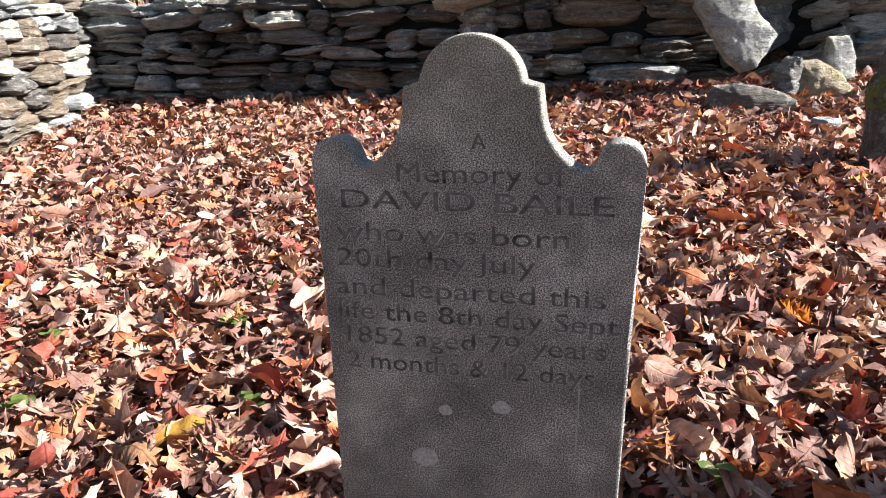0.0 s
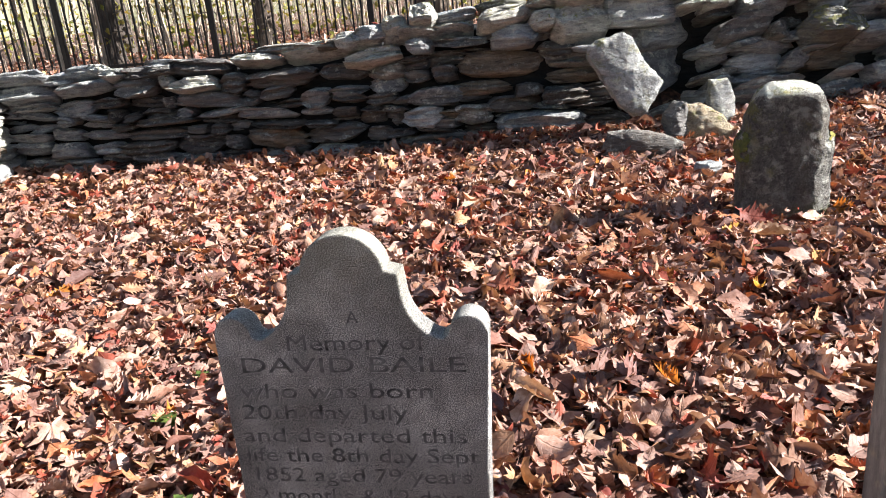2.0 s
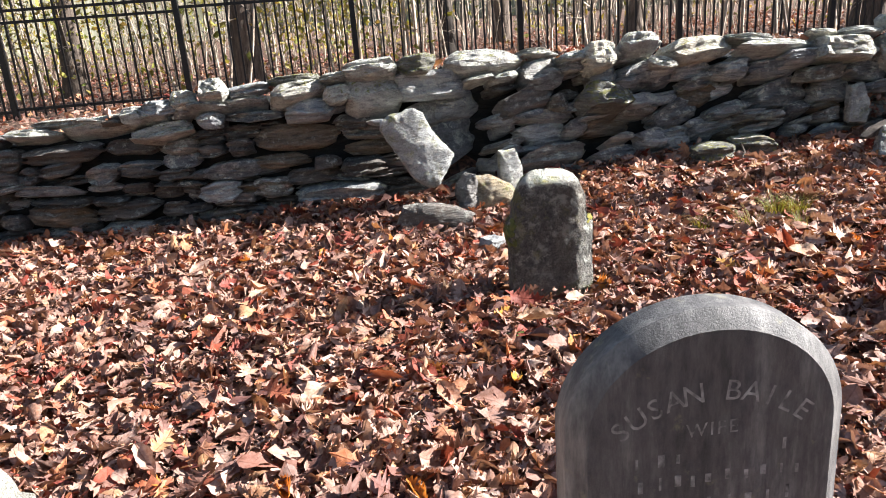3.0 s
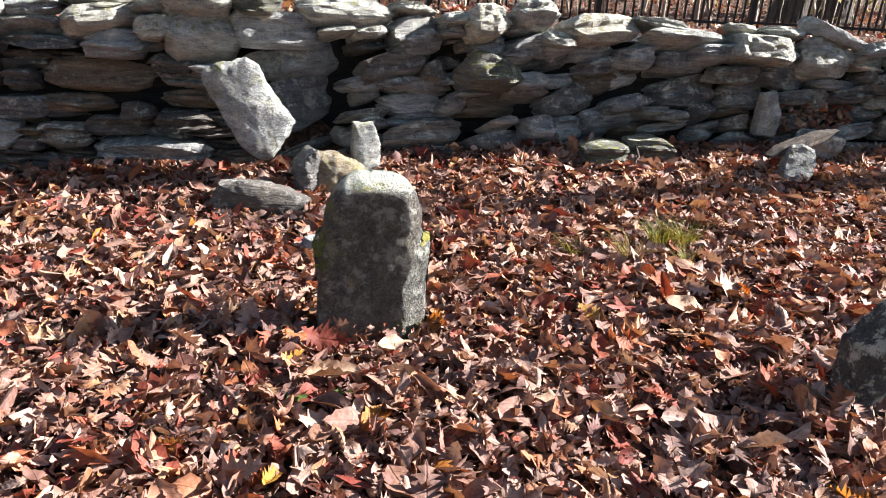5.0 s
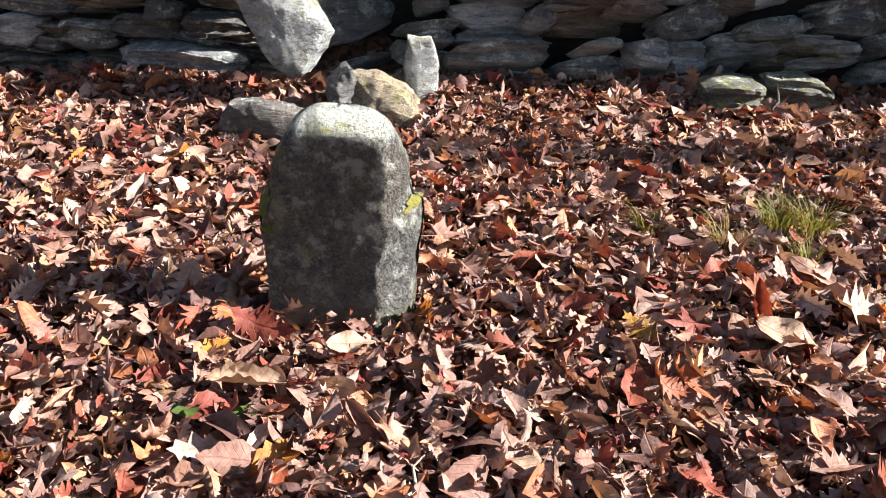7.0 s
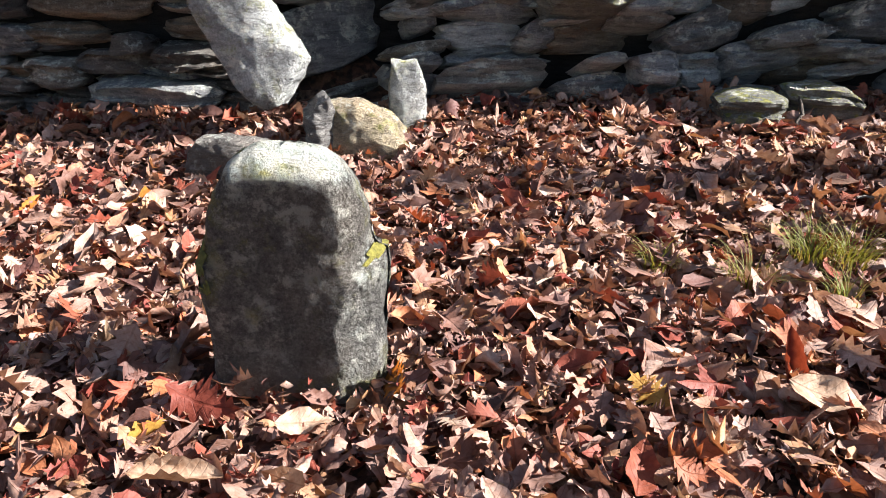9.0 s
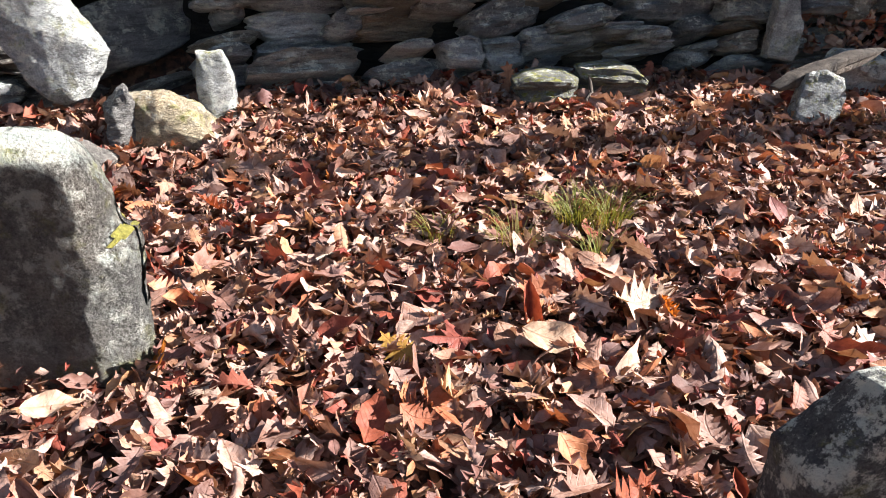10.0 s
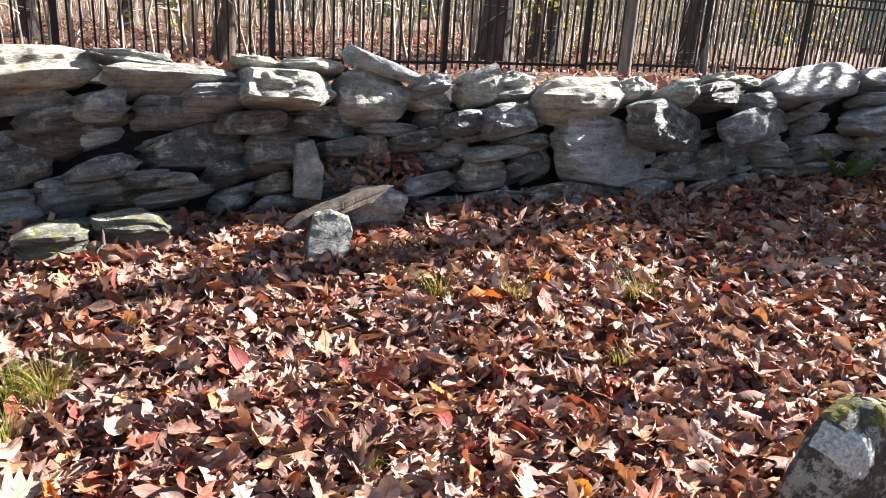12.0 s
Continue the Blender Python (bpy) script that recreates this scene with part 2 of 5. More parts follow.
def slate_material():
    m, nt, b = material("dark_slate", 0.6)
    o = obj_coord(nt)
    grain = noise_tex(nt, 420, 3, 0.75, o)
    cloud = noise_tex(nt, 5, 6, 0.65, o)
    c = ramp(nt, cloud, [(0.36, (0.085, 0.083, 0.081)), (0.52, (0.16, 0.156, 0.152)), (0.66, (0.29, 0.283, 0.274))])
    c = mix(nt, 0.95, c, ramp(nt, grain, [(0.40, (0.22, 0.22, 0.22)), (0.5, (0.95, 0.95, 0.95)), (0.61, (3.0, 3.0, 2.9))]), "MULTIPLY")
    # pale grain specks, which also paint in the sparkle of raking sun
    sp = ramp(nt, noise_tex(nt, 330, 2, 0.5, o), [(0.64, (0, 0, 0)), (0.72, (1, 1, 1))])
    c = mix(nt, math_node(nt, "MULTIPLY", sp, 0.75), c, (0.50, 0.48, 0.43))
    blot = ramp(nt, noise_tex(nt, 9, 3, 0.4, o), [(0.66, (0, 0, 0)), (0.70, (1, 1, 1))])
    c = mix(nt, math_node(nt, "MULTIPLY", blot, 0.45), c, (0.21, 0.205, 0.19))
    s = nt.nodes.new("ShaderNodeSeparateXYZ")
    nt.links.new(o, s.inputs[0])
    top = ramp(nt, math_node(nt, "ADD", s.outputs[2], math_node(nt, "MULTIPLY", noise_tex(nt, 14, 6, 0.8, o), 0.22)), [(0.78, (0, 0, 0)), (1.0, (1, 1, 1))])
    c = mix(nt, math_node(nt, "MULTIPLY", math_node(nt, "MULTIPLY", top, grain), 0.45), c, (0.36, 0.34, 0.20))
    nt.links.new(c, b.inputs["Base Color"])
    bump(nt, b, math_node(nt, "ADD", grain, math_node(nt, "MULTIPLY", cloud, 0.8)), 0.6, 0.004)
    return m


def marble_material():
    m, nt, b = material("weathered_marble", 0.6)
    o = obj_coord(nt)
    streak = noise_tex(nt, 9, 6, 0.65, o, squash=(1.0, 1.0, 0.12))
    cloud = noise_tex(nt, 3.5, 5, 0.6, o)
    c = ramp(nt, streak, [(0.3, (0.05, 0.049, 0.05)), (0.52, (0.11, 0.107, 0.108)), (0.72, (0.27, 0.262, 0.255))])
    c = mix(nt, 0.5, c, ramp(nt, cloud, [(0.3, (0.55, 0.55, 0.58)), (0.7, (1.2, 1.18, 1.12))]), "MULTIPLY")
    c = mix(nt, math_node(nt, "MULTIPLY", ramp(nt, noise_tex(nt, 12, 6, 0.7, o), [(0.60, (0, 0, 0)), (0.70, (1, 1, 1))]), 0.3), c, (0.38, 0.35, 0.20))
    nt.links.new(c, b.inputs["Base Color"])
    c = mix(nt, 0.7, c, ramp(nt, noise_tex(nt, 45, 6, 0.7, o, squash=(1.0, 1.0, 0.3)), [(0.35, (0.6, 0.6, 0.62)), (0.65, (1.5, 1.5, 1.45))]), "MULTIPLY")
    nt.links.new(c, b.inputs["Base Color"])
    bump(nt, b, noise_tex(nt, 180, 5, 0.7, o), 0.6, 0.004)
    return m


def plain(name, rgb, rough=0.6, vary=0.25, scale=30, bumpy=0.2):
    m, nt, b = material(name, rough)
    o = obj_coord(nt)
    n = noise_tex(nt, scale, 5, 0.65, o)
    lo, hi = tuple(v * (1 - vary) for v in rgb), tuple(v * (1 + vary) for v in rgb)
    nt.links.new(ramp(nt, n, [(0.3, lo), (0.7, hi)]), b.inputs["Base Color"])
    bump(nt, b, n, bumpy, 0.006)
    return m


def bark_material(name, a, c2):
    m, nt, b = material(name, 0.9)
    w = world_coord(nt)
    n = noise_tex(nt, 16, 7, 0.7, w, squash=(1.0, 1.0, 0.14))
    tone = ramp(nt, piece_random(nt), [(0.0, (0.6, 0.6, 0.6)), (1.0, (1.5, 1.4, 1.3))])
    nt.links.new(mix(nt, 1.0, ramp(nt, n, [(0.35, a), (0.68, c2)]), tone, "MULTIPLY"), b.inputs["Base Color"])
    bump(nt, b, n, 1.0, 0.03)
    return m


SLATE, MARBLE = slate_material(), marble_material()
# flat lettering colours: dark for the cut, pale for its painted lit edge
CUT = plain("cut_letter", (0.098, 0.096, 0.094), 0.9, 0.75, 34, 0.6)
CUT_LIT = plain("cut_letter_lit", (0.24, 0.234, 0.225), 0.85, 0.8, 34, 0.6)
IRON = plain("black_iron", (0.012, 0.012, 0.014), 0.45, 0.3, 20)
BARK = bark_material("bark", (0.035, 0.028, 0.024), (0.15, 0.125, 0.105))
BARK_PALE = bark_material("pale_bark", (0.17, 0.14, 0.12), (0.42, 0.36, 0.31))
TWIG = bark_material("brush", (0.20, 0.165, 0.135), (0.56, 0.50, 0.42))
LICHEN = plain("white_lichen", (0.40, 0.42, 0.41), 0.95, 0.6, 110, 1.0)
MOSS = plain("olive_moss", (0.15, 0.135, 0.03), 0.95, 0.5, 120, 1.0)
MOSS_DARK = plain("dark_moss", (0.08, 0.085, 0.025), 0.95, 0.5, 120, 1.0)
SPOT = plain("crust_lichen", (0.33, 0.325, 0.315), 0.9, 0.35, 160)


# ---- building blocks ----
def mesh_object(name, verts, faces, mat, parent=None, label="", smooth=True):
    me = bpy.data.meshes.new(name)
    me.from_pydata([tuple(v) for v in verts], [], [tuple(f) for f in faces])
    me.materials.append(mat)
    if smooth:
        me.shade_smooth()
    ob = new(name, me)
    if parent is not None:
        ob.parent = parent
    return tagged(ob, label)


def part(name, bm, mat, parent=None, label="", smooth=False):
    me = bpy.data.meshes.new(name)
    bmesh.ops.recalc_face_normals(bm, faces=bm.faces)
    bm.to_mesh(me)
    bm.free()
    me.materials.append(mat)
    if smooth:
        me.shade_smooth()
    ob = new(name, me)
    if parent is not None:
        ob.parent = parent
    return tagged(ob, label)


def arrays_object(name, verts, faces, mat, parent=None, uv=None):
    """One mesh from numpy arrays of vertices and quads, and where given their flat coordinates."""
    me = bpy.data.meshes.new(name)
    nf, k = faces.shape
    me.vertices.add(len(verts))
    me.vertices.foreach_set("co", verts.astype(np.float32).ravel())
    me.loops.add(nf * k)
    me.loops.foreach_set("vertex_index", faces.astype(np.int32).ravel())
    me.polygons.add(nf)
    me.polygons.foreach_set("loop_start", (np.arange(nf) * k).astype(np.int32))
    if uv is not None:
        me.uv_layers.new().uv.foreach_set("vector", uv[faces.ravel()].astype(np.float32).ravel())
    me.update(calc_edges=True)
    me.materials.append(mat)
    me.shade_smooth()
    ob = new(name, me)
    if parent is not None:
        ob.parent = parent
    return ob


# ---- the lie of the land ----
FACE = [(-2.6, 6.1), (-0.16, 5.38), (1.0, 5.05), (2.0, 4.82), (3.0, 4.74), (3.66, 4.58), (4.35, 4.42), (5.22, 4.19), (6.0, 3.86), (7.1, 3.46), (8.4, 3.15), (10.4, 2.45), (14.0, 1.05)]
FX, FY = np.array([p[0] for p in FACE]), np.array([p[1] for p in FACE])
FS = np.concatenate([[0.0], np.cumsum(np.hypot(np.diff(FX), np.diff(FY)))])


def face_y(x):
    return np.interp(x, FX, FY) + np.where(x < FX[0], (FX[0] - x) * 0.3, 0) - np.where(x > FX[-1], (x - FX[-1]) * 0.4, 0)


def wall_at(s):
    x, y = float(np.interp(s, FS, FX)), float(np.interp(s, FS, FY))
    x0, y0 = float(np.interp(s - 0.25, FS, FX)), float(np.interp(s - 0.25, FS, FY))
    x1, y1 = float(np.interp(s + 0.25, FS, FX)), float(np.interp(s + 0.25, FS, FY))
    return x, y, math.atan2(y1 - y0, x1 - x0)


def wall_top(s):
    return np.interp(s, [0, 2.5, 3.5, 4.5, 5.5, 7.0, 9.0, 11.0, 14.0], [0.82, 0.92, 1.04, 1.10, 1.12, 1.12, 1.05, 1.10, 1.15])


def ripple(x, y):
    return 0.018 * np.sin(1.9 * x + 0.7 * y) * np.sin(1.3 * y - 0.5 * x + 1.0) + 0.010 * np.sin(4.3 * x - 2.1 * y) * np.sin(3.7 * y + 1.1 * x)


def ground_z(x, y):
    x, y = np.asarray(x, float), np.asarray(y, float)
    rise = np.where(x > 0, 0.05 * np.minimum(x, 10), 0.02 * np.maximum(x, -8))
    d = face_y(x) - y
    front = -0.115 + rise + 0.03 * np.clip(y, -4, 8) + 0.075 * np.clip(1 - d / 1.1, 0, 1.2) ** 2 + ripple(x, y)
    back = 0.40 + 0.012 * np.clip(x, -10, 14) + 0.004 * np.clip(-d, 0, 60) + 2 * ripple(x * 0.6, y * 0.6)
    k = np.clip((-d - 0.22) / 0.20, 0, 1)
    return front * (1 - k) + back * k


def gz(x, y):
    return float(ground_z(x, y))


def axis(lo, hi, step, far):
    a = list(np.arange(lo, hi + 1e-6, step))
    g = step
    while a[-1] < far:
        g *= 1.35
        a.append(a[-1] + g)
    g = step
    while a[0] > -far:
        g *= 1.35
        a.insert(0, a[0] - g)
    return np.array(a)


gx, gy = axis(-4, 11, 0.09, 260), axis(-2, 9, 0.09, 260)
GX, GY = np.meshgrid(gx, gy, indexing="ij")
gverts = np.stack([GX, GY, ground_z(GX, GY)], -1).reshape(-1, 3)
ii, jj = np.meshgrid(np.arange(len(gx) - 1), np.arange(len(gy) - 1), indexing="ij")
k0 = (ii * len(gy) + jj).ravel()
ground = arrays_object("ground", gverts, np.stack([k0, k0 + len(gy), k0 + len(gy) + 1, k0 + 1], 1), SOIL)
tagged(ground, "dark leaf mould and soil under fallen leaves", "ground", kind="structure")


# ---- stones ----
def stone_mesh(name, seed, mat, nx=13, ny=4, nz=10, blunt=0.0):
    """A flat, layered fieldstone in a unit box: long axis x, broken front towards -y."""
    rng = random.Random(seed)
    bm = bmesh.new()
    bmesh.ops.create_cube(bm, size=1.0)
    cuts = {0: nx, 1: ny, 2: nz}
    for ax, n in cuts.items():
        for k in range(1, n):
            co, no = [0, 0, 0], [0, 0, 0]
            co[ax], no[ax] = -0.5 + k / n, 1
            bmesh.ops.bisect_plane(bm, geom=bm.verts[:] + bm.edges[:] + bm.faces[:], plane_co=co, plane_no=no)
    off = Vector((rng.uniform(-50, 50), rng.uniform(-50, 50), rng.uniform(-50, 50)))
    knots = [-1.0, rng.uniform(-0.85, -0.55), rng.uniform(-0.3, 0.3), rng.uniform(0.5, 0.85), 1.0]
    def edge():
        return [max(blunt, rng.uniform(0.05, 0.80)), rng.uniform(0.66, 1.0), rng.uniform(0.85, 1.0), rng.uniform(0.66, 1.0), max(blunt, rng.uniform(0.05, 0.80))]
    top, low = edge(), edge()
    plan = [rng.uniform(0.45, 0.85), rng.uniform(0.75, 1.0), rng.uniform(0.9, 1.08), rng.uniform(0.75, 1.0), rng.uniform(0.45, 0.85)]
    layers = rng.randint(3, 5)
    proud = [rng.uniform(-0.30, 0.10) for _ in range(layers + 1)]
    reach = [rng.uniform(-0.10, 0.06) for _ in range(layers + 1)]
    skew, slope = rng.uniform(-0.16, 0.16), rng.uniform(-0.15, 0.15)
    for v in bm.verts:
        c = v.co * 2
        bend = noise.noise(Vector((c.x * 1.4, c.y * 1.2, 0)) + off)
        lay = min(layers, max(0, int((c.z + 1) / 2 * layers + 0.9 * bend + 0.2)))
        outer = abs(c.z) > 0.99
        h = float(np.interp(c.x, knots, top if c.z > 0 else low))
        d = float(np.interp(c.x, knots, plan))
        n2 = noise.noise(Vector((c.x * 3.3, c.y * 3.0, c.z * 3.0)) + off * 1.7)
        n3 = noise.noise(Vector((c.x * 7.5, c.y * 5.0, c.z * 9.0)) - off)
        y = c.y * d
        if c.y < 0:
            y -= proud[lay] * abs(c.y)
            if outer:
                y += 0.16 * abs(c.y)
        x = c.x * (1 + reach[lay] * abs(c.x)) + (0.05 * n2 + 0.03 * n3)
        z = c.z * h + skew * c.x * 0.35 + (0.07 * bend + 0.05 * n2 + 0.035 * n3) * (0.4 + 0.6 * abs(c.z))
        v.co = Vector((x, y + slope * c.z + 0.09 * n2 + 0.05 * n3, z)) * 0.5
    for _ in range(5):
        n = Vector((rng.gauss(0, 0.8), rng.gauss(-0.6, 0.6), rng.gauss(0.1, 0.7))).normalized()
        limit = 0.5 * (abs(n.x) + abs(n.y) + abs(n.z)) * rng.uniform(0.60, 0.86)
        for v in bm.verts:
            over = v.co.dot(n) - limit
            if over > 0:
                v.co -= n * over * 0.95
    lo = [min(v.co[k] for v in bm.verts) for k in range(3)]
    hi = [max(v.co[k] for v in bm.verts) for k in range(3)]
    for v in bm.verts:
        v.co = Vector([(v.co[k] - lo[k]) / (hi[k] - lo[k]) - 0.5 for k in range(3)])
    bmesh.ops.recalc_face_normals(bm, faces=bm.faces)
    me = bpy.data.meshes.new(name)
    bm.to_mesh(me)
    bm.free()
    me.materials.append(mat)
    me.shade_smooth()
    me.set_sharp_from_angle(angle=radians(24))
    return me


STONES = [stone_mesh("stone", 100 + k, SCHIST) for k in range(36)]
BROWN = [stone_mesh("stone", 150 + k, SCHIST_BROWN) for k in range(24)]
CAPS = [stone_mesh("cap_stone", 200 + k, SCHIST_CAP, blunt=0.3) for k in range(10)]
MOSSY = [stone_mesh("mossy_stone", 300 + k, SCHIST_MOSS) for k in range(4)]
WARM = [stone_mesh("rusty_stone", 400 + k, SCHIST_WARM) for k in range(3)]

wall = mesh_object("wall_north", [], [], CORE_SHADE)
tagged(wall, "dry-laid wall of grey schist fieldstones, caps paled by lichen and painted sun", "wall", kind="structure")
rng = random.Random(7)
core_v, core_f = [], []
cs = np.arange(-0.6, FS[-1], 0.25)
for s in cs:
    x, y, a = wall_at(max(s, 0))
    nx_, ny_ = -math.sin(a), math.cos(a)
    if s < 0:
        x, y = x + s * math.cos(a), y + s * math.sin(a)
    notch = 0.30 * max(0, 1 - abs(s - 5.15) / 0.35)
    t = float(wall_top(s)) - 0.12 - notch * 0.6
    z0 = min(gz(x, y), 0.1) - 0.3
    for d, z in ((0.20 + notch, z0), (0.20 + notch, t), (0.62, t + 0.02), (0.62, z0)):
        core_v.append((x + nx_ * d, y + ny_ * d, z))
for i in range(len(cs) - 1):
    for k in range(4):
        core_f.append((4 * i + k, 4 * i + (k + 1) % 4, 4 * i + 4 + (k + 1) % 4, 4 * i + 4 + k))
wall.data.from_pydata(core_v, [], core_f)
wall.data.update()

WALL_CELL = 0.02
NS, NZ = int(13.6 / WALL_CELL), int(1.6 / WALL_CELL)
taken = np.zeros((NS, NZ), bool)
wall_pieces = []


def lay_stone(s, z, w, h, tilt=0, meshes=None, depth=None, out=0.0):
    x, y, a = wall_at(s)
    depth = depth or rng.uniform(0.26, 0.36)
    back = 0.045 - out + (rng.uniform(-0.06, 0.06) if s < 5 else rng.uniform(-0.13, 0.06)) + 0.5 * depth
    m = Matrix.Translation((x - math.sin(a) * back, y + math.cos(a) * back, z)) @ Matrix.Rotation(a + rng.uniform(-0.12, 0.18) + (0.16 if meshes is CAPS else 0.30 if s > 5 else 0.0), 4, "Z") @ Matrix.Rotation(radians(rng.uniform(-36, -12) if meshes is CAPS else rng.uniform(-16, 2) if s < 5 else rng.uniform(-38, -8)), 4, "X")
    m = m @ Matrix.Rotation(radians(-tilt + rng.uniform(-2, 2)), 4, "Y") @ Matrix.Diagonal((w * (1.02 if s < 5 else 1.04), depth, h * (1.04 if s < 5 else 1.10), 1))
    if meshes is None:
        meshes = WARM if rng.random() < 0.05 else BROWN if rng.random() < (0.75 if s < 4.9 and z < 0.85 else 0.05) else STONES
    wall_pieces.append((rng.choice(meshes), m))
    i0, i1, j0, j1 = (int(v / WALL_CELL) for v in (s - w / 2, s + w / 2, z - h / 2, z + h / 2))
    taken[max(i0, 0):max(i1, 0), max(j0, 0):max(j1, 0)] = True


# stretch along the wall, height, length, thickness, slope
for row in ((3.51, 1.04, 0.20, 0.15, 0), (3.70, 0.95, 0.30, 0.11, 0), (4.08, 0.99, 0.41, 0.12, 5), (4.32, 1.07, 0.22, 0.07, 0), (4.57, 1.10, 0.37, 0.12, 0),
            (5.38, 1.08, 0.57, 0.14, -2), (6.21, 1.07, 0.27, 0.18, 0), (6.50, 1.11, 0.29, 0.14, 0), (6.94, 1.06, 0.51, 0.17, 0), (7.49, 1.04, 0.59, 0.09, -4),
            (8.02, 0.99, 0.47, 0.17, -3), (8.46, 0.96, 0.40, 0.26, 0), (8.15, 1.09, 0.33, 0.08, 0), (9.62, 0.98, 0.57, 0.18, -3), (11.39, 1.07, 0.87, 0.23, 5), (9.06, 1.01, 0.25, 0.18, 15)):
    lay_stone(*row, meshes=CAPS, out=0.05)
for row in ((4.05, 1.08, 0.35, 0.08, 0), (4.90, 1.12, 0.28, 0.14, 0), (6.25, 0.77, 0.41, 0.19, -12)):
    lay_stone(*row, meshes=MOSSY, out=0.07)
for row in ((3.87, 0.54, 0.47, 0.10, 0), (6.33, 0.55, 0.51, 0.14, -3)):
    lay_stone(*row, meshes=WARM)
for row in ((4.14, 0.87, 0.36, 0.15, 0), (4.99, 0.98, 0.49, 0.21, 0), (3.47, 0.86, 0.19, 0.12, 0), (3.76, 0.87, 0.40, 0.07, 0), (4.02, 0.69, 0.63, 0.19, 0), (4.42, 0.77, 0.27, 0.12, 0),
            (4.55, 0.68, 0.43, 0.12, 0), (4.57, 0.58, 0.49, 0.11, 0), (3.44, 0.65, 0.19, 0.09, 0), (3.63, 0.65, 0.18, 0.12, 0), (3.56, 0.51, 0.44, 0.13, 0), (4.22, 0.51, 0.20, 0.10, 0),
            (4.48, 0.47, 0.33, 0.11, 0), (4.10, 0.42, 0.40, 0.11, 0), (4.64, 0.39, 0.39, 0.08, 0), (3.45, 0.37, 0.31, 0.15, 0), (3.82, 0.36, 0.28, 0.14, 0), (4.30, 0.29, 0.66, 0.14, 0)):
    lay_stone(*row)
for row in ((5.82, 0.97, 0.37, 0.23, 10), (5.69, 0.79, 0.47, 0.14, 10), (5.91, 0.75, 0.14, 0.12, 0), (6.48, 0.94, 0.29, 0.12, 12), (6.40, 0.86, 0.21, 0.10, 0), (5.80, 0.54, 0.43, 0.15, 0),
            (5.93, 0.44, 0.63, 0.09, 0), (6.33, 0.32, 0.39, 0.12, 0), (6.60, 0.45, 0.20, 0.15, 0), (5.85, 0.35, 0.54, 0.12, 0), (7.39, 0.97, 0.38, 0.09, -4), (7.70, 0.95, 0.32, 0.10, -6),
            (6.92, 0.91, 0.33, 0.13, 0), (7.19, 0.91, 0.20, 0.14, 0), (7.51, 0.86, 0.38, 0.13, -4), (7.86, 0.84, 0.30, 0.11, 0), (8.22, 0.82, 0.37, 0.15, -12)):
    lay_stone(*row)
for row in ((7.01, 0.81, 0.38, 0.10, 4), (6.68, 0.83, 0.24, 0.11, 0), (6.96, 0.70, 0.31, 0.13, 0), (7.18, 0.73, 0.27, 0.12, 6), (7.17, 0.62, 0.32, 0.10, 6), (6.79, 0.60, 0.40, 0.17, 14),
            (7.61, 0.68, 0.53, 0.20, 0), (8.04, 0.69, 0.43, 0.21, 0), (7.09, 0.48, 0.44, 0.14, 0), (7.49, 0.56, 0.18, 0.08, -12), (7.74, 0.53, 0.26, 0.09, 0), (6.79, 0.41, 0.22, 0.13, 0)):
    lay_stone(*row)
for row in ((9.84, 0.68, 0.69, 0.38, -18), (9.33, 0.57, 0.22, 0.10, 0), (9.63, 0.43, 0.66, 0.17, -6), (10.19, 0.43, 0.46, 0.16, 0), (10.27, 0.82, 0.68, 0.23, -16), (10.92, 0.84, 0.74, 0.19, 0),
            (11.20, 0.68, 0.33, 0.15, 0), (10.74, 0.59, 0.31, 0.22, 0), (10.41, 0.62, 0.34, 0.10, 0), (11.98, 0.88, 0.72, 0.19, 0), (9.19, 0.87, 0.31, 0.17, 0), (9.17, 0.69, 0.45, 0.08, 3), (9.10, 0.54, 0.31, 0.16, 0)):
    lay_stone(*row, out=0.05)
for row in ((5.10, 0.52, 0.55, 0.30, 8), (5.20, 0.82, 0.50, 0.28, -6), (4.95, 0.75, 0.30, 0.16, 0)):
    lay_stone(*row, depth=0.30, out=-0.16)      # dark stones at the back of the breach
lay_stone(4.59, 0.93, 0.41, 0.27, 0, meshes=CAPS, out=0.10)      # the block that juts out beside the breach
# the breach, left open to the core, whose near-black colour paints its shade
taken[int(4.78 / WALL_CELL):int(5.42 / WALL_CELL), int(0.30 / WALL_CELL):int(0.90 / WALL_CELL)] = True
# rough courses, then smaller stones in what is left
level = 0.0
while level < 1.15:
    hc = rng.choice((0.06, 0.07, 0.08, 0.10, 0.12))
    j0, j1 = int(level / WALL_CELL), int((level + hc) / WALL_CELL)
    i = int(rng.uniform(2, 12))
    while i < NS - 4:
        n = int((rng.uniform(0.26, 0.58) if rng.random() < 0.65 else rng.uniform(0.12, 0.25)) / WALL_CELL)
        x, y, a = wall_at(i * WALL_CELL)
        low, top = gz(x, y - 0.05) - 0.06, float(wall_top(i * WALL_CELL))
        if taken[i:i + n, j0:j1].any() or level < low - 0.04 or level + hc > top + 0.05:
            i += 2
            continue
        cap = level + hc > top - 0.12
        grow = rng.uniform(0.85, 1.3)
        lay_stone((i + n / 2) * WALL_CELL, level + hc / 2 + rng.uniform(-0.02, 0.02), n * WALL_CELL, hc * grow, rng.uniform(-6, 6), meshes=CAPS if cap and rng.random() < 0.75 else None, out=0.04 if cap else 0.0)
        taken[i:i + n, j0:j1] = True
        i += n
    level += hc
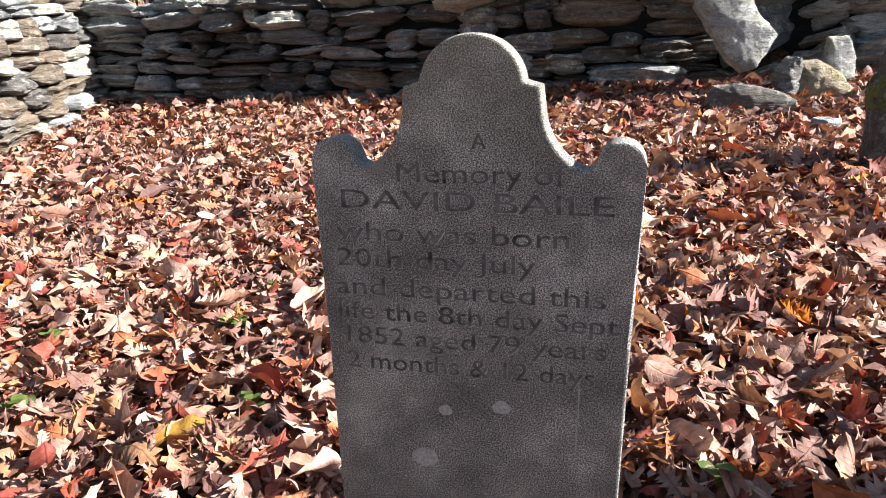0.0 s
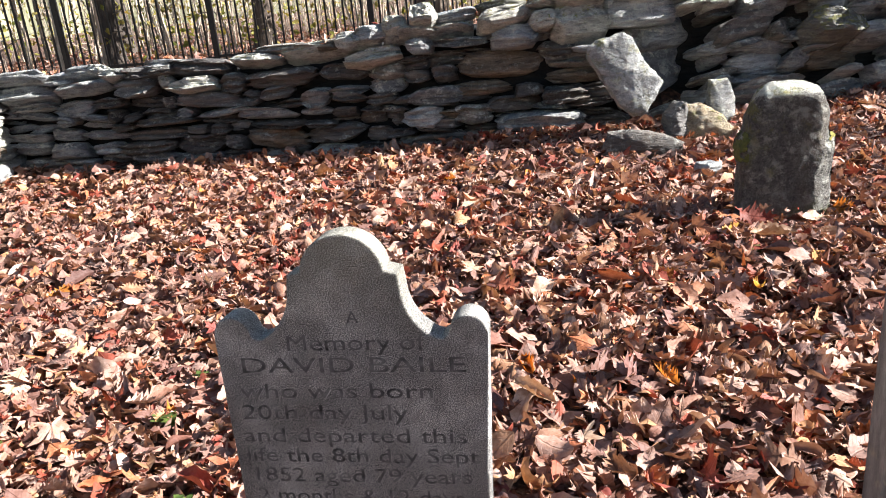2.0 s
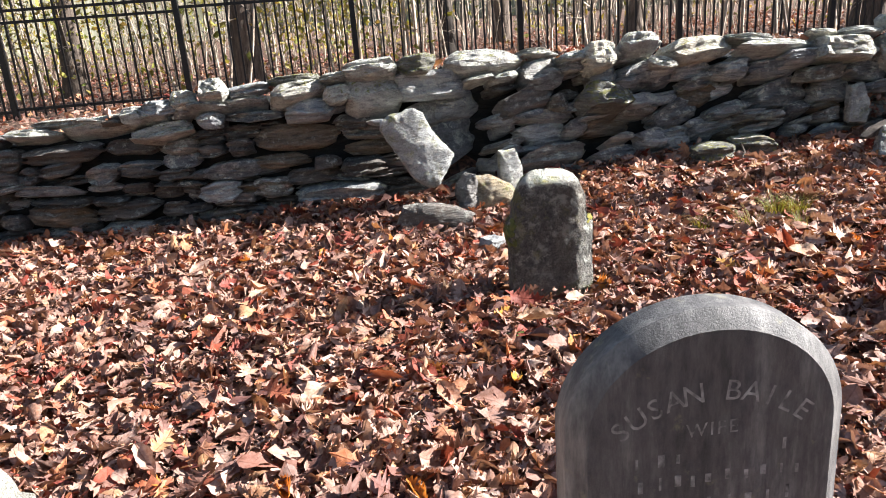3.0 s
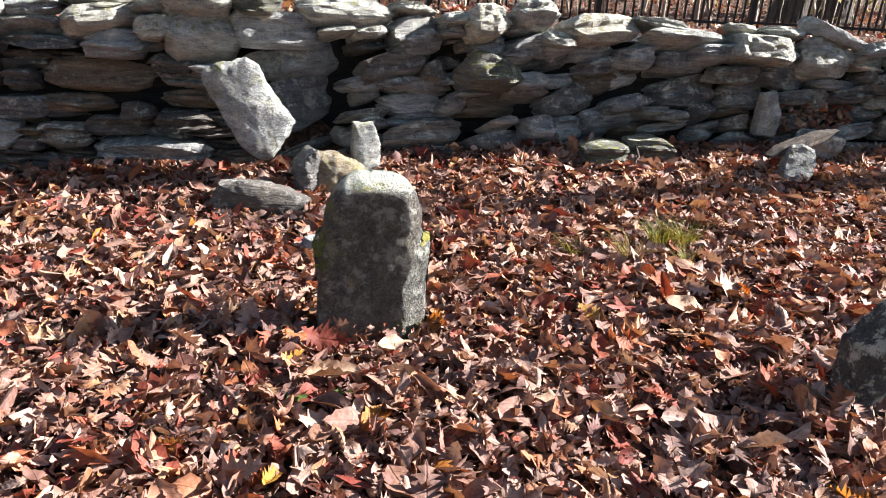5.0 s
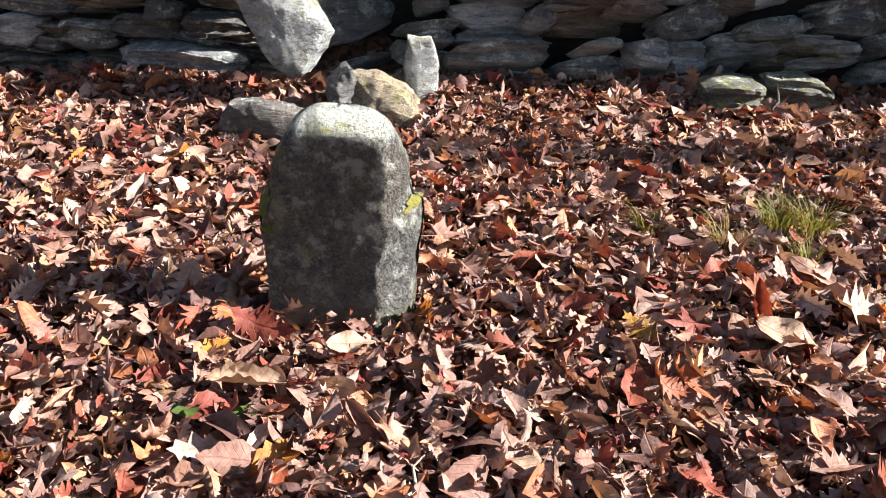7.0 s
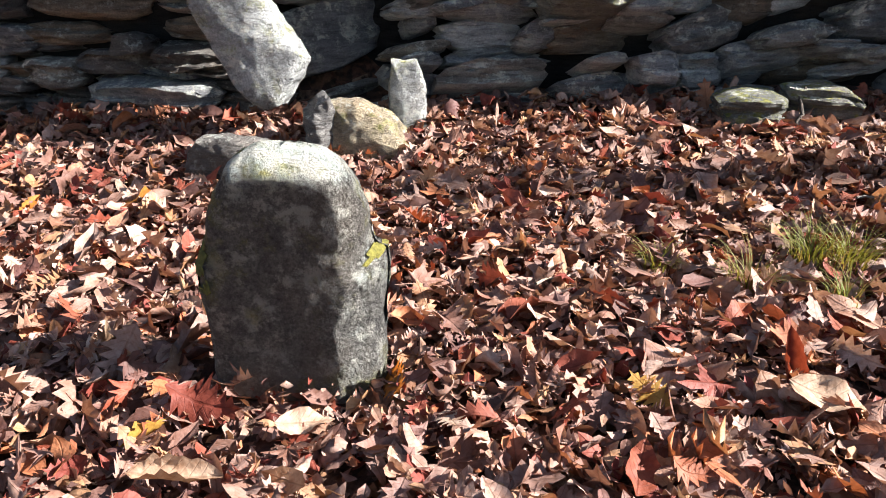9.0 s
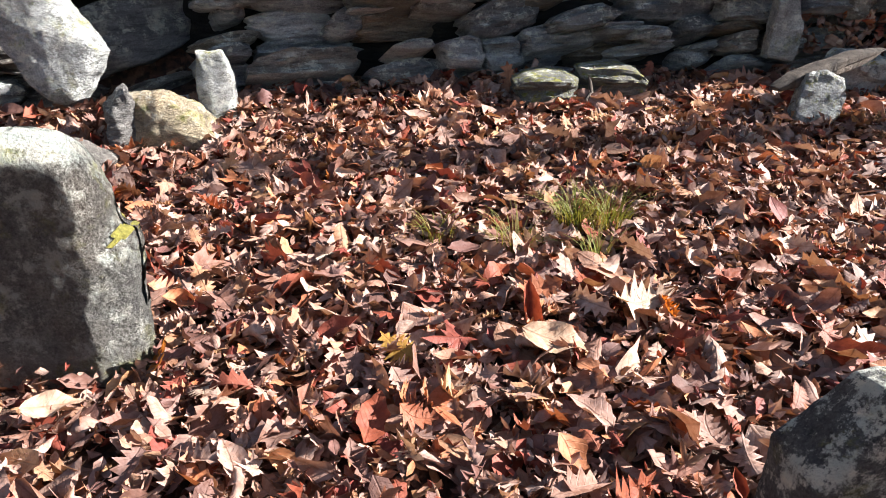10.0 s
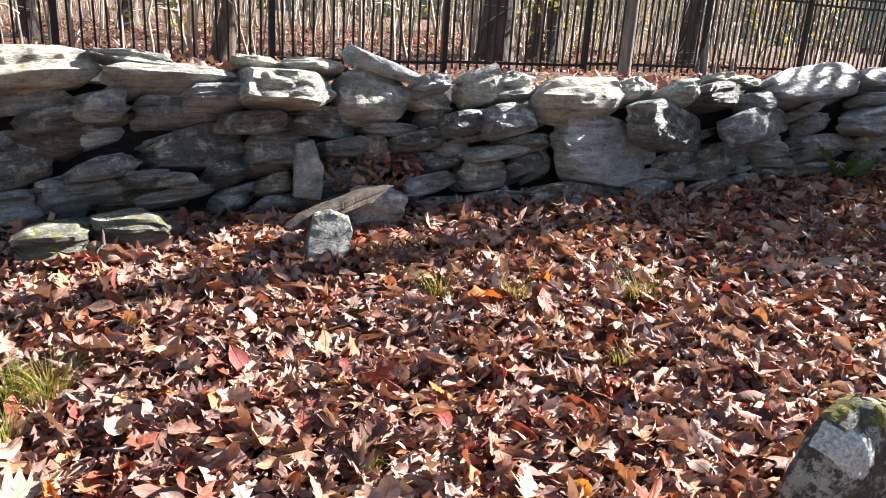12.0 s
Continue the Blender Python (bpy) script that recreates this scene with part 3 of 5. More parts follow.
for j in range(NZ):
    i = 2
    while i < NS:
        s, z = i * WALL_CELL, j * WALL_CELL
        x, y, a = wall_at(s)
        low = gz(x, y - 0.05) - 0.06
        top = float(wall_top(s))
        if taken[i, j] or z < low or z > top - 0.03:
            i += 1
            continue
        cap = z > top - 0.20
        wmax = int(rng.uniform(0.30, 0.62 if cap else 0.50) / WALL_CELL) if rng.random() < 0.7 else int(rng.uniform(0.10, 0.24) / WALL_CELL)
        hmax = int(rng.choice((0.06, 0.08, 0.08, 0.10, 0.12, 0.14)) / WALL_CELL)
        w = 1
        while w < wmax and i + w < NS and not taken[i + w, j]:
            w += 1
        h = 1
        while h < hmax and j + h < NZ and not taken[i:i + w, j + h].any() and (j + h) * WALL_CELL < top + 0.02:
            h += 1
        if w >= 3 and h >= 2:
            lay_stone(s + w * WALL_CELL / 2, z + h * WALL_CELL / 2, w * WALL_CELL + (0.14 if w < 9 else 0.03), h * WALL_CELL + 0.01, rng.uniform(-8, 8), meshes=CAPS if cap and rng.random() < 0.7 else None, out=0.03 if cap else (-0.05 if w < 9 else 0.0))
        taken[i:i + w, j:j + h] = True
        i += w


def hang_pieces(pieces, parent, near, name="stone"):
    """The nearest pieces become objects of their own, the rest one mesh."""
    pieces = sorted(pieces, key=lambda q: near(q[1].translation))
    for me, m in pieces[:300]:
        ob = new(name, me)
        ob.parent = parent
        ob.matrix_world = m
    rest = pieces[300:]
    if rest:
        vs, fs, n = [], [], 0
        for me, m in rest:
            vs += [m @ v.co for v in me.vertices]
            fs += [tuple(i + n for i in p.vertices) for p in me.polygons]
            n += len(me.vertices)
        ob = mesh_object("stones", vs, fs, SCHIST, parent)
        tagged(ob, "grey fieldstones further along the wall", kind="stuff")


def shaped_stone(name, outline, thick, mat, place, label, category, seed=1, rough=0.02, bulge=0.10, count=44, kind="", group="", roundness=0.10, soften=1, fine=13, relief=0.7):
    """A stone with a given outline (across, up) in metres, thick along y, broken and uneven at the edges."""
    pts = [Vector((u, 0, v)) for u, v in outline]
    dense = []
    total = sum((pts[i] - pts[i - 1]).length for i in range(len(pts)))
    step, carry = total / count, 0.0
    for i in range(len(pts)):
        a, b = pts[i], pts[(i + 1) % len(pts)]
        n = max(1, round((b - a).length / step))
        dense += [a.lerp(b, k / n) for k in range(n)]
    for _ in range(soften):
        dense = [(dense[i - 1] + dense[i] * 3 + dense[(i + 1) % len(dense)]) / 5 for i in range(len(dense))]
    c = sum(dense, Vector()) / len(dense)
    n = len(dense)
    steps = fine
    rings = [(k / steps * (1 - roundness), -1 - bulge * (1 - (k / steps) ** 2)) for k in range(steps)]
    rings += [(1 - roundness, -0.96), (1 - roundness * 0.5, -0.86), (1 - roundness * 0.2, -0.70), (1, -0.4), (1.0, 0.0), (1, 0.4), (1 - roundness * 0.25, 0.78), (1 - roundness, 0.95), (0.7, 1), (0.35, 1), (0.0, 1)]
    off = Vector((seed * 3.1, seed * 7.7, seed * 1.3))
    verts, faces = [], []
    for k, yy in rings:
        for p in dense:
            q = c + (p - c) * k
            q.y = yy * thick / 2
            e = noise.noise(q * 6 + off) * 1.2 + noise.noise(q * 17 + off) * 0.7 + noise.noise(q * 45 + off) * 0.35
            d = (p - c).normalized()
            q += d * e * rough * (0.3 + 0.7 * k)
            q.y += (noise.noise(q * 7 - off) + 0.6 * noise.noise(q * 19 - off) + 0.3 * noise.noise(q * 38 - off)) * rough * relief
            verts.append(q)
    for r in range(len(rings) - 1):
        for i in range(n):
            j = (i + 1) % n
            faces.append((r * n + i, r * n + j, (r + 1) * n + j, (r + 1) * n + i))
    bm = bmesh.new()
    bv = [bm.verts.new(v) for v in verts]
    for f in faces:
        bm.faces.new([bv[i] for i in f])
    bmesh.ops.remove_doubles(bm, verts=bm.verts, dist=1e-4)
    ob = part(name, bm, mat, None, label, True)
    ob.data.set_sharp_from_angle(angle=radians(35))
    ob.matrix_world = place
    return tagged(ob, label, category, group, kind)


def loose_stone(name, x, y, z, size, turn, mat, label, seed):
    me = stone_mesh(name, seed, mat)
    ob = new(name, me)
    ob.matrix_world = pose(x, y, z, *turn) @ Matrix.Diagonal((*size, 1))
    return tagged(ob, label, "stone")


# the stones that fell from the breach
shaped_stone("fallen_slab", [(-0.265, 0.47), (-0.20, 0.51), (-0.04, 0.54), (0.02, 0.49), (0.09, 0.36), (0.205, 0.22), (0.18, 0.14), (0.10, 0.02), (0.03, 0.0), (-0.06, 0.07), (-0.18, 0.27), (-0.275, 0.41)], 0.20, SLAB,
             pose(2.045, 4.60, 0.335, -14, 0, -16), "large pale grey schist slab leaning against the broken wall", "stone", 3, 0.016, 0.16, 150, soften=0, roundness=0.06, relief=0.35)
shaped_stone("fallen_stone", [(-0.25, 0.00), (-0.21, 0.115), (-0.02, 0.12), (0.14, 0.085), (0.25, 0.03), (0.24, -0.06), (-0.24, -0.06)], 0.16, SCHIST_BROWN,
             pose(2.01, 4.30, gz(2.01, 4.30) + 0.05, -8, 0, -18), "dark streaked stone lying flat in the leaves", "stone", 5, 0.020, 0.25, 110, soften=0, roundness=0.05, relief=0.4)
shaped_stone("upright_stone", [(-0.085, 0.30), (0.03, 0.31), (0.09, 0.18), (0.11, 0.02), (0.0, -0.06), (-0.05, 0.02)], 0.09, SLAB,
             pose(2.65, 4.58, 0.22, -14, 6, -12), "narrow grey stone standing against the wall", "stone", 6, 0.014, 0.20, 90, soften=0, roundness=0.06, relief=0.4)
shaped_stone("tan_stone", [(-0.20, -0.08), (-0.17, 0.14), (-0.06, 0.15), (0.08, 0.08), (0.20, -0.06), (0.05, -0.10)], 0.22, SANDY,
             pose(2.51, 4.45, gz(2.51, 4.42) + 0.08, -12, 0, -16), "tan lichened stone tipped into the leaves", "stone", 8, 0.020, 0.25, 100, soften=0, roundness=0.06, relief=0.4)
shaped_stone("dark_stone", [(-0.07, -0.10), (-0.065, 0.10), (-0.01, 0.17), (0.03, 0.19), (0.06, 0.12), (0.07, -0.06), (0.03, -0.12)], 0.13, SCHIST_BROWN,
             pose(2.30, 4.44, gz(2.30, 4.42) + 0.10, -6, 0, 10), "dark jagged stone standing among fallen stones", "stone", 9, 0.026, 0.30, 90, soften=0, roundness=0.06)
loose_stone("low_rock", 4.09, 4.24, gz(4.09, 4.24) + 0.08, (0.30, 0.24, 0.17), (0, 0, -14), SCHIST_MOSS, "mossy rock at the foot of the wall", 41)
loose_stone("low_rock", 4.42, 4.24, gz(4.42, 4.24) + 0.10, (0.34, 0.24, 0.14), (0, 4, -18), SCHIST_MOSS, "mossy flat rock at the foot of the wall", 42)
loose_stone("small_rock", 2.17, 3.72, gz(2.17, 3.72) + 0.05, (0.16, 0.14, 0.13), (0, 0, 20), SCHIST, "small grey rock half buried in leaves", 43)
loose_stone("pale_stone", 5.13, 3.70, 0.40, (0.20, 0.10, 0.25), (-26, 14, -25), SLAB, "pale grey block tipped out of the wall", 51)
loose_stone("pale_rock", 5.52, 3.92, gz(5.52, 3.92) + 0.09, (0.30, 0.22, 0.24), (0, 8, -20), SLAB, "rounded pale rock at the wall's foot", 44)
shaped_stone("upright_stone", [(-0.06, 0.22), (0.03, 0.24), (0.08, 0.10), (0.06, -0.06), (-0.07, -0.05)], 0.10, SLAB,
             pose(5.25, 4.13, 0.53, -6, 0, -20), "small grey stone set on end in the wall", "stone", 12, 0.010, 0.10, 80, soften=0, roundness=0.08)
loose_stone("rail_piece", 5.25, 3.80, gz(5.25, 3.80) + 0.21, (0.62, 0.08, 0.07), (0, -12, 4), BARK, "weathered log lying against the stones", 45)
shaped_stone("leaning_cap", [(-0.24, 0.10), (-0.20, 0.14), (0.24, -0.02), (0.22, -0.07), (-0.22, 0.04)], 0.26, SLAB,
             pose(5.74, 4.15, 1.08, 0, 0, -24), "thin flat stone tipped on the wall top", "stone", 13, 0.010, 0.10, 80, soften=0)


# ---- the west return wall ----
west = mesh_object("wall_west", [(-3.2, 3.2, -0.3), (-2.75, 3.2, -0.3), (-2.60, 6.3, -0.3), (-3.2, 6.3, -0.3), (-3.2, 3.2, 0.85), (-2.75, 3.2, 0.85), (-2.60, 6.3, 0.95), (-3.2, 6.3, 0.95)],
                   [(0, 1, 5, 4), (1, 2, 6, 5), (2, 3, 7, 6), (3, 0, 4, 7), (4, 5, 6, 7)], CORE_SHADE, smooth=False)
tagged(west, "sunlit end of a dry-laid fieldstone wall", "wall", kind="structure")
west_pieces = []
z = -0.02
while z < 1.0:
    h = rng.uniform(0.07, 0.14)
    y = 3.3 + rng.uniform(0, 0.2)
    while y < 6.15:
        w = rng.uniform(0.20, 0.50)
        m = Matrix.Translation((-2.66 + 0.035 * (y - 4) + rng.uniform(-0.03, 0.03), y + w / 2, z + h / 2 + 0.02 * rng.random())) @ Matrix.Rotation(radians(90 + rng.uniform(-9, 9)), 4, "Z") @ Matrix.Diagonal((w * 1.05, 0.34, h * 1.12, 1))
        west_pieces.append((rng.choice(rng.choice((CAPS, WARM, BROWN, STONES))), m))
        y += w
    z += h

# ---- gravestones ----
def arc(cx, cz, r, a0, a1, n):
    return [(cx + r * math.cos(radians(a0 + (a1 - a0) * k / n)), cz + r * math.sin(radians(a0 + (a1 - a0) * k / n))) for k in range(n + 1)]


def slab_mesh(bm, outline, thick, bevel):
    vs = [bm.verts.new((u, -thick / 2, v)) for u, v in outline]
    f = bm.faces.new(vs)
    r = bmesh.ops.extrude_face_region(bm, geom=[f])
    bmesh.ops.translate(bm, verts=[v for v in r["geom"] if isinstance(v, bmesh.types.BMVert)], vec=(0, thick, 0))
    bmesh.ops.recalc_face_normals(bm, faces=bm.faces)
    rim = [e for e in bm.edges if all(abs(abs(v.co.y) - thick / 2) < 1e-5 for v in e.verts) and abs(e.verts[0].co.y - e.verts[1].co.y) < 1e-5]
    bmesh.ops.bevel(bm, geom=rim, offset=bevel, segments=3, affect="EDGES", profile=0.6, clamp_overlap=True)


def lettering(name, text, size, x, y, z, mat, parent, spacing=1.0, turn=0.0, wide=None):
    cu = bpy.data.curves.new(name, "FONT")
    cu.body, cu.size, cu.align_x, cu.align_y, cu.extrude, cu.space_character = text, size, "CENTER", "CENTER", 0.0001, spacing
    cu.resolution_u = 3
    tmp = bpy.data.objects.new(name, cu)
    scene.collection.objects.link(tmp)
    me = bpy.data.meshes.new_from_object(tmp.evaluated_get(bpy.context.evaluated_depsgraph_get()))
    bpy.data.objects.remove(tmp)
    bpy.data.curves.remove(cu)
    w = max(v.co.x for v in me.vertices) - min(v.co.x for v in me.vertices)
    place = Matrix.Translation((x, y, z)) @ Matrix.Rotation(radians(turn), 4, "Y") @ Matrix.Rotation(radians(90), 4, "X") @ Matrix.Diagonal((wide / w if wide else 1.0, 1, 1, 1))
    bm = bmesh.new()
    bm.from_mesh(me)
    bpy.data.meshes.remove(me)
    todo = set(bm.verts)
    while todo:
        seed = todo.pop()
        island, stack = {seed}, [seed]
        while stack:
            v = stack.pop()
            for e in v.link_edges:
                o = e.other_vert(v)
                if o in todo:
                    todo.discard(o)
                    island.add(o)
                    stack.append(o)
        ids = {v: k for k, v in enumerate(island)}
        faces = [[ids[v] for v in f.verts] for f in bm.faces if f.verts[0] in island]
        mesh_object(name, [place @ v.co for v in island], faces, mat, parent, "", False)
    bm.free()


def bar(name, w, h, x, y, z, mat, parent):
    bm = bmesh.new()
    bmesh.ops.create_cube(bm, size=1, matrix=Matrix.Translation((x, y, z)) @ Matrix.Diagonal((w, 0.0012, h, 1)))
    return part(name, bm, mat, parent)


def scalloped_gravestone():
    half = [(0.240, -0.25), (0.256, 0.40), (0.266, 0.695)]
    half += arc(0.230, 0.695, 0.036, 0, 165, 10)                   # rolled shoulder
    half += [(0.190, 0.690), (0.180, 0.684)]
    half += arc(0.222, 0.785, 0.112, 248, 182, 10)[1:]             # hollow of the neck
    half += [(0.106, 0.812), (0.084, 0.818)]
    half += arc(0.0, 0.808, 0.082, 8, 90, 12)
    outline = half + [(-u, v) for u, v in reversed(half[:-1])]
    root = new("gravestone")
    root.matrix_world = pose(0.212, 1.005, 0.10, -4.2, 0.4, -14.5) @ Matrix.Scale(0.87, 4)
    tagged(root, "dark slate gravestone with scalloped shoulders and worn inscription", "gravestone")
    bm = bmesh.new()
    slab_mesh(bm, outline, 0.062, 0.007)
    body = part("slab", bm, SLATE, root)
    body.data.shade_smooth()
    body.data.set_sharp_from_angle(angle=radians(40))
    for p in body.data.polygons:
        p.use_smooth = abs(p.normal.y) < 0.98
    f = -0.0312
    for text, zz, x, wide in (("Memory of", 0.676, 0.01, 0.27), ("DAVID BAILE", 0.630, 0.0, 0.44), ("who was born", 0.576, -0.035, 0.385), ("20th day July", 0.530, -0.065, 0.335),
                              ("and departed this", 0.480, -0.01, 0.45), ("life the 8th day Sept", 0.436, 0.0, 0.47), ("1852 aged 79 years", 0.391, -0.005, 0.44), ("2 months & 12 days", 0.344, -0.01, 0.425)):
        # pale copy set off down and right paints light on the cut's edge
        lettering("letter_edge", text, 0.045, x + 0.0011, f, zz - 0.0013, CUT_LIT, body, 1.0, 0, wide)
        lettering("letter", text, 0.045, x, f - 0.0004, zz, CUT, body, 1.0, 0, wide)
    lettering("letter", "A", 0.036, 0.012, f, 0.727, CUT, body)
    for z0, z1, x in ((0.205, 0.262, 0.176), (0.270, 0.330, 0.178)):
        bar("scratch", 0.0022, z1 - z0, x, f, (z0 + z1) / 2, SPOT, body)
    for (x, zz), r in zip(((0.050, 0.277), (-0.048, 0.262), (-0.088, 0.166), (-0.108, 0.278)), (0.0155, 0.0125, 0.023, 0.006)):
        bm = bmesh.new()
        ring = [bm.verts.new((x + r * (1 + 0.25 * noise.noise(Vector((k, r * 90, x * 40)))) * math.cos(k * 0.45), f - 0.0006, zz + 0.8 * r * (1 + 0.25 * noise.noise(Vector((x * 30, k, r * 50)))) * math.sin(k * 0.45))) for k in range(14)]
        bm.faces.new(ring)
        part("lichen_spot", bm, SPOT, body, "pale grey crust of lichen")
    return root


def round_gravestone():
    w, top = 0.289, 0.90
    half = [(w, -0.25), (w, top - 0.25)] + [(w * math.cos(radians(a)), top - 0.25 + 0.25 * math.sin(radians(a))) for a in range(5, 91, 5)]
    outline = half + [(-u, v) for u, v in reversed(half[:-1])]
    root = new("gravestone")
    root.matrix_world = pose(1.518, 1.0, 0.0, -1.0, 0, -12.0)
    tagged(root, "arched grey marble gravestone with a wide sloping rim", "gravestone")
    bm = bmesh.new()
    t, c = 0.11, 0.032
    rings = []
    for inset, y in ((0.012, t / 2), (0.0, t / 2 - 0.012), (0.0, -t / 2 + 0.030), (0.004, -t / 2 + 0.024), (c, -t / 2 + 0.004), (c + 0.005, -t / 2)):
        rings.append([bm.verts.new((u * (1 - inset / w), y, v - inset * (1 if v > 0 else 0) * max(0.0, (v - (top - 0.25)) / 0.25))) for u, v in outline])
    n = len(outline)
    for a, b in zip(rings, rings[1:]):
        for i in range(n):
            bm.faces.new((a[i], a[(i + 1) % n], b[(i + 1) % n], b[i]))
    bm.faces.new(rings[0])
    bm.faces.new(rings[-1])
    body = part("slab", bm, MARBLE, root)
    body.data.shade_smooth()
    body.data.set_sharp_from_angle(angle=radians(25))
    for p in body.data.polygons:
        p.use_smooth = abs(p.normal.y) < 0.98
    f = -t / 2 - 0.0006
    name = "SUSAN BAILE"
    for k, ch in enumerate(name):
        if ch != " ":
            a = radians(128 - k * 7.6)
            lettering("letter", ch, 0.062, 0.30 * math.cos(a), f, 0.435 + 0.30 * math.sin(a), CUT_LIT, body, 1, 90 - math.degrees(a))
    lettering("letter", "WIFE", 0.042, 0.0, f, 0.655, CUT_LIT, body, 1.2)
    worn = random.Random(4)
    for row, count, wide in ((0.600, 8, 0.34), (0.545, 11, 0.40), (0.490, 9, 0.38), (0.435, 11, 0.40)):
        for k in range(count):
            if worn.random() < 0.8:
                bar("worn_letter", worn.uniform(0.004, 0.014), worn.uniform(0.018, 0.030), wide * ((k + 0.5) / count - 0.5) + worn.uniform(-0.006, 0.006), f, row + worn.uniform(-0.004, 0.004), CUT_LIT, body)
    return root


scalloped_gravestone()
round_gravestone()
def patch(ob, test, mat, name, label, lift=0.003):
    """A crust that grows on a stone: the faces that pass the test, raised a little."""
    me = ob.data
    keep = [p for p in me.polygons if test(p.center, p.normal)]
    index, vs, fs = {}, [], []
    for p in keep:
        f = []
        for i in p.vertices:
            if i not in index:
                index[i] = len(vs)
                v = me.vertices[i]
                vs.append(v.co + v.normal * (0.0008 + lift * (0.5 + noise.noise(v.co * 60))))
            f.append(index[i])
        fs.append(f)
    if fs:
        tagged(mesh_object(name, vs, fs, mat, ob, label), kind="stuff")


def blot(p, scale, seed):
    return noise.noise(p * scale + Vector((seed, seed * 2.3, seed * 0.7))) + 0.5 * noise.noise(p * scale * 2.7 + Vector((seed * 1.9, seed, 0)))


rough_stone = shaped_stone("gravestone", [(-0.202, -0.14), (-0.214, 0.10), (-0.219, 0.36), (-0.208, 0.395), (-0.194, 0.415), (-0.187, 0.49), (-0.166, 0.545), (-0.130, 0.595), (-0.070, 0.632), (0.0, 0.642), (0.066, 0.632), (0.118, 0.600), (0.152, 0.552),
                                          (0.172, 0.500), (0.176, 0.415), (0.188, 0.395), (0.216, 0.385), (0.217, 0.28), (0.207, 0.05), (0.20, -0.14)],
                           0.15, ROUGH_GRAVE, pose(2.200, 3.02, 0.08, -3, 0, -13.0), "low rough-hewn fieldstone gravestone with moss and white lichen", "gravestone", 21, 0.010, 0.015, 280, roundness=0.10, fine=30, relief=0.26)
# the crumbled east edge and crown slope away from the dressed face
for v in rough_stone.data.vertices:
    p = v.co
    edge_x = 0.118 + 0.035 * noise.noise(Vector((0, 3.1, p.z * 8))) + 0.008 * noise.noise(Vector((5.0, 0, p.z * 26)))
    worn = max(0.0, p.x - edge_x) * 0.66 + max(0.0, p.z - 0.585 - 0.02 * noise.noise(Vector((p.x * 9, 0, 2.0)))) * 0.7
    if p.y < 0.02 and worn > 0:
        pit = 0.006 * noise.noise(p * 33) + 0.004 * noise.noise(p * 70)
        p.y += min(0.075, worn) + pit * min(1.0, worn / 0.015)
patch(rough_stone, lambda p, n: (n.z > 0.4 and p.x > 0.16 and 0.36 < p.z < 0.43), MOSS, "moss_cushion", "yellow-green moss cushion", 0.006)
patch(rough_stone, lambda p, n: p.x < -0.185 and 0.29 < p.z < 0.42 and blot(p, 16, 5) > -0.1, MOSS_DARK, "moss_cushion", "dark green moss cushion", 0.006)
broken_stone = shaped_stone("gravestone", [(-0.185, -0.15), (-0.178, 0.16), (-0.172, 0.265), (-0.085, 0.355), (-0.045, 0.405), (0.03, 0.412), (0.10, 0.35), (0.118, 0.285), (0.175, 0.27), (0.182, 0.10), (0.18, -0.15)],
                            0.15, LICHEN_GRAVE, pose(3.655, 1.925, 0.12, -4, 0, -13.5), "small broken fieldstone gravestone blotched with white lichen", "gravestone", 22, 0.010, 0.03, 240, roundness=0.08, fine=26, relief=0.35)
leaning_stone = shaped_stone("gravestone", [(-0.20, -0.2), (-0.17, 0.25), (-0.10, 0.40), (0.0, 0.46), (0.13, 0.43), (0.19, 0.30), (0.21, -0.2)],
                             0.14, LICHEN_GRAVE, pose(5.30, 1.45, 0.12, -4, 4, -14), "small leaning fieldstone gravestone with a pale lichen rosette", "gravestone", 23, 0.009, 0.04, 220, roundness=0.16, fine=24, relief=0.4)
patch(leaning_stone, lambda p, n: n.y < 0.3 and (p.x + 0.085) ** 2 + (p.z - 0.345) ** 2 < (0.050 + 0.014 * blot(p, 40, 2)) ** 2, LICHEN, "lichen_rosette", "pale blue-white lichen rosette", 0.005)
patch(leaning_stone, lambda p, n: p.z > 0.40 and blot(p, 18, 6) > -0.1, MOSS, "moss_cushion", "olive moss on the crown", 0.006)


# ---- fallen leaves ----
def curl(flat, r, strength=1.0):
    """Bends a flat leaf (x along, y across) as drying does: arched, folded at the midrib, waved and twisted."""
    fold_l, fold_r, arch, twist = r.gauss(0.35, 0.55) * strength, r.gauss(0.35, 0.55) * strength, r.gauss(0.3, 1.1) * strength, r.gauss(0, 0.6) * strength
    wave, freq, phase = r.uniform(0.03, 0.09), r.uniform(6, 13), r.uniform(0, 6)
    vs = []
    for x, y in flat:
        q = min(1.0, abs(y) / 0.30)
        ang = arch * x
        px = math.sin(ang) / arch if abs(arch) > 0.05 else x
        pz = (1 - math.cos(ang)) / arch if abs(arch) > 0.05 else 0.0
        a = (fold_l if y < 0 else fold_r) * (0.5 + 0.9 * q)
        yy = y * math.cos(a)
        zz = abs(y) * math.sin(a) + wave * q * math.sin(freq * x + phase + 2.0 * (y > 0)) + r.gauss(0, 0.008)
        tw = twist * x
        y2, z2 = yy * math.cos(tw) - zz * math.sin(tw), yy * math.sin(tw) + zz * math.cos(tw)
        vs.append((px - math.sin(ang) * z2, y2, pz + z2 * math.cos(ang)))
    return np.array(vs)


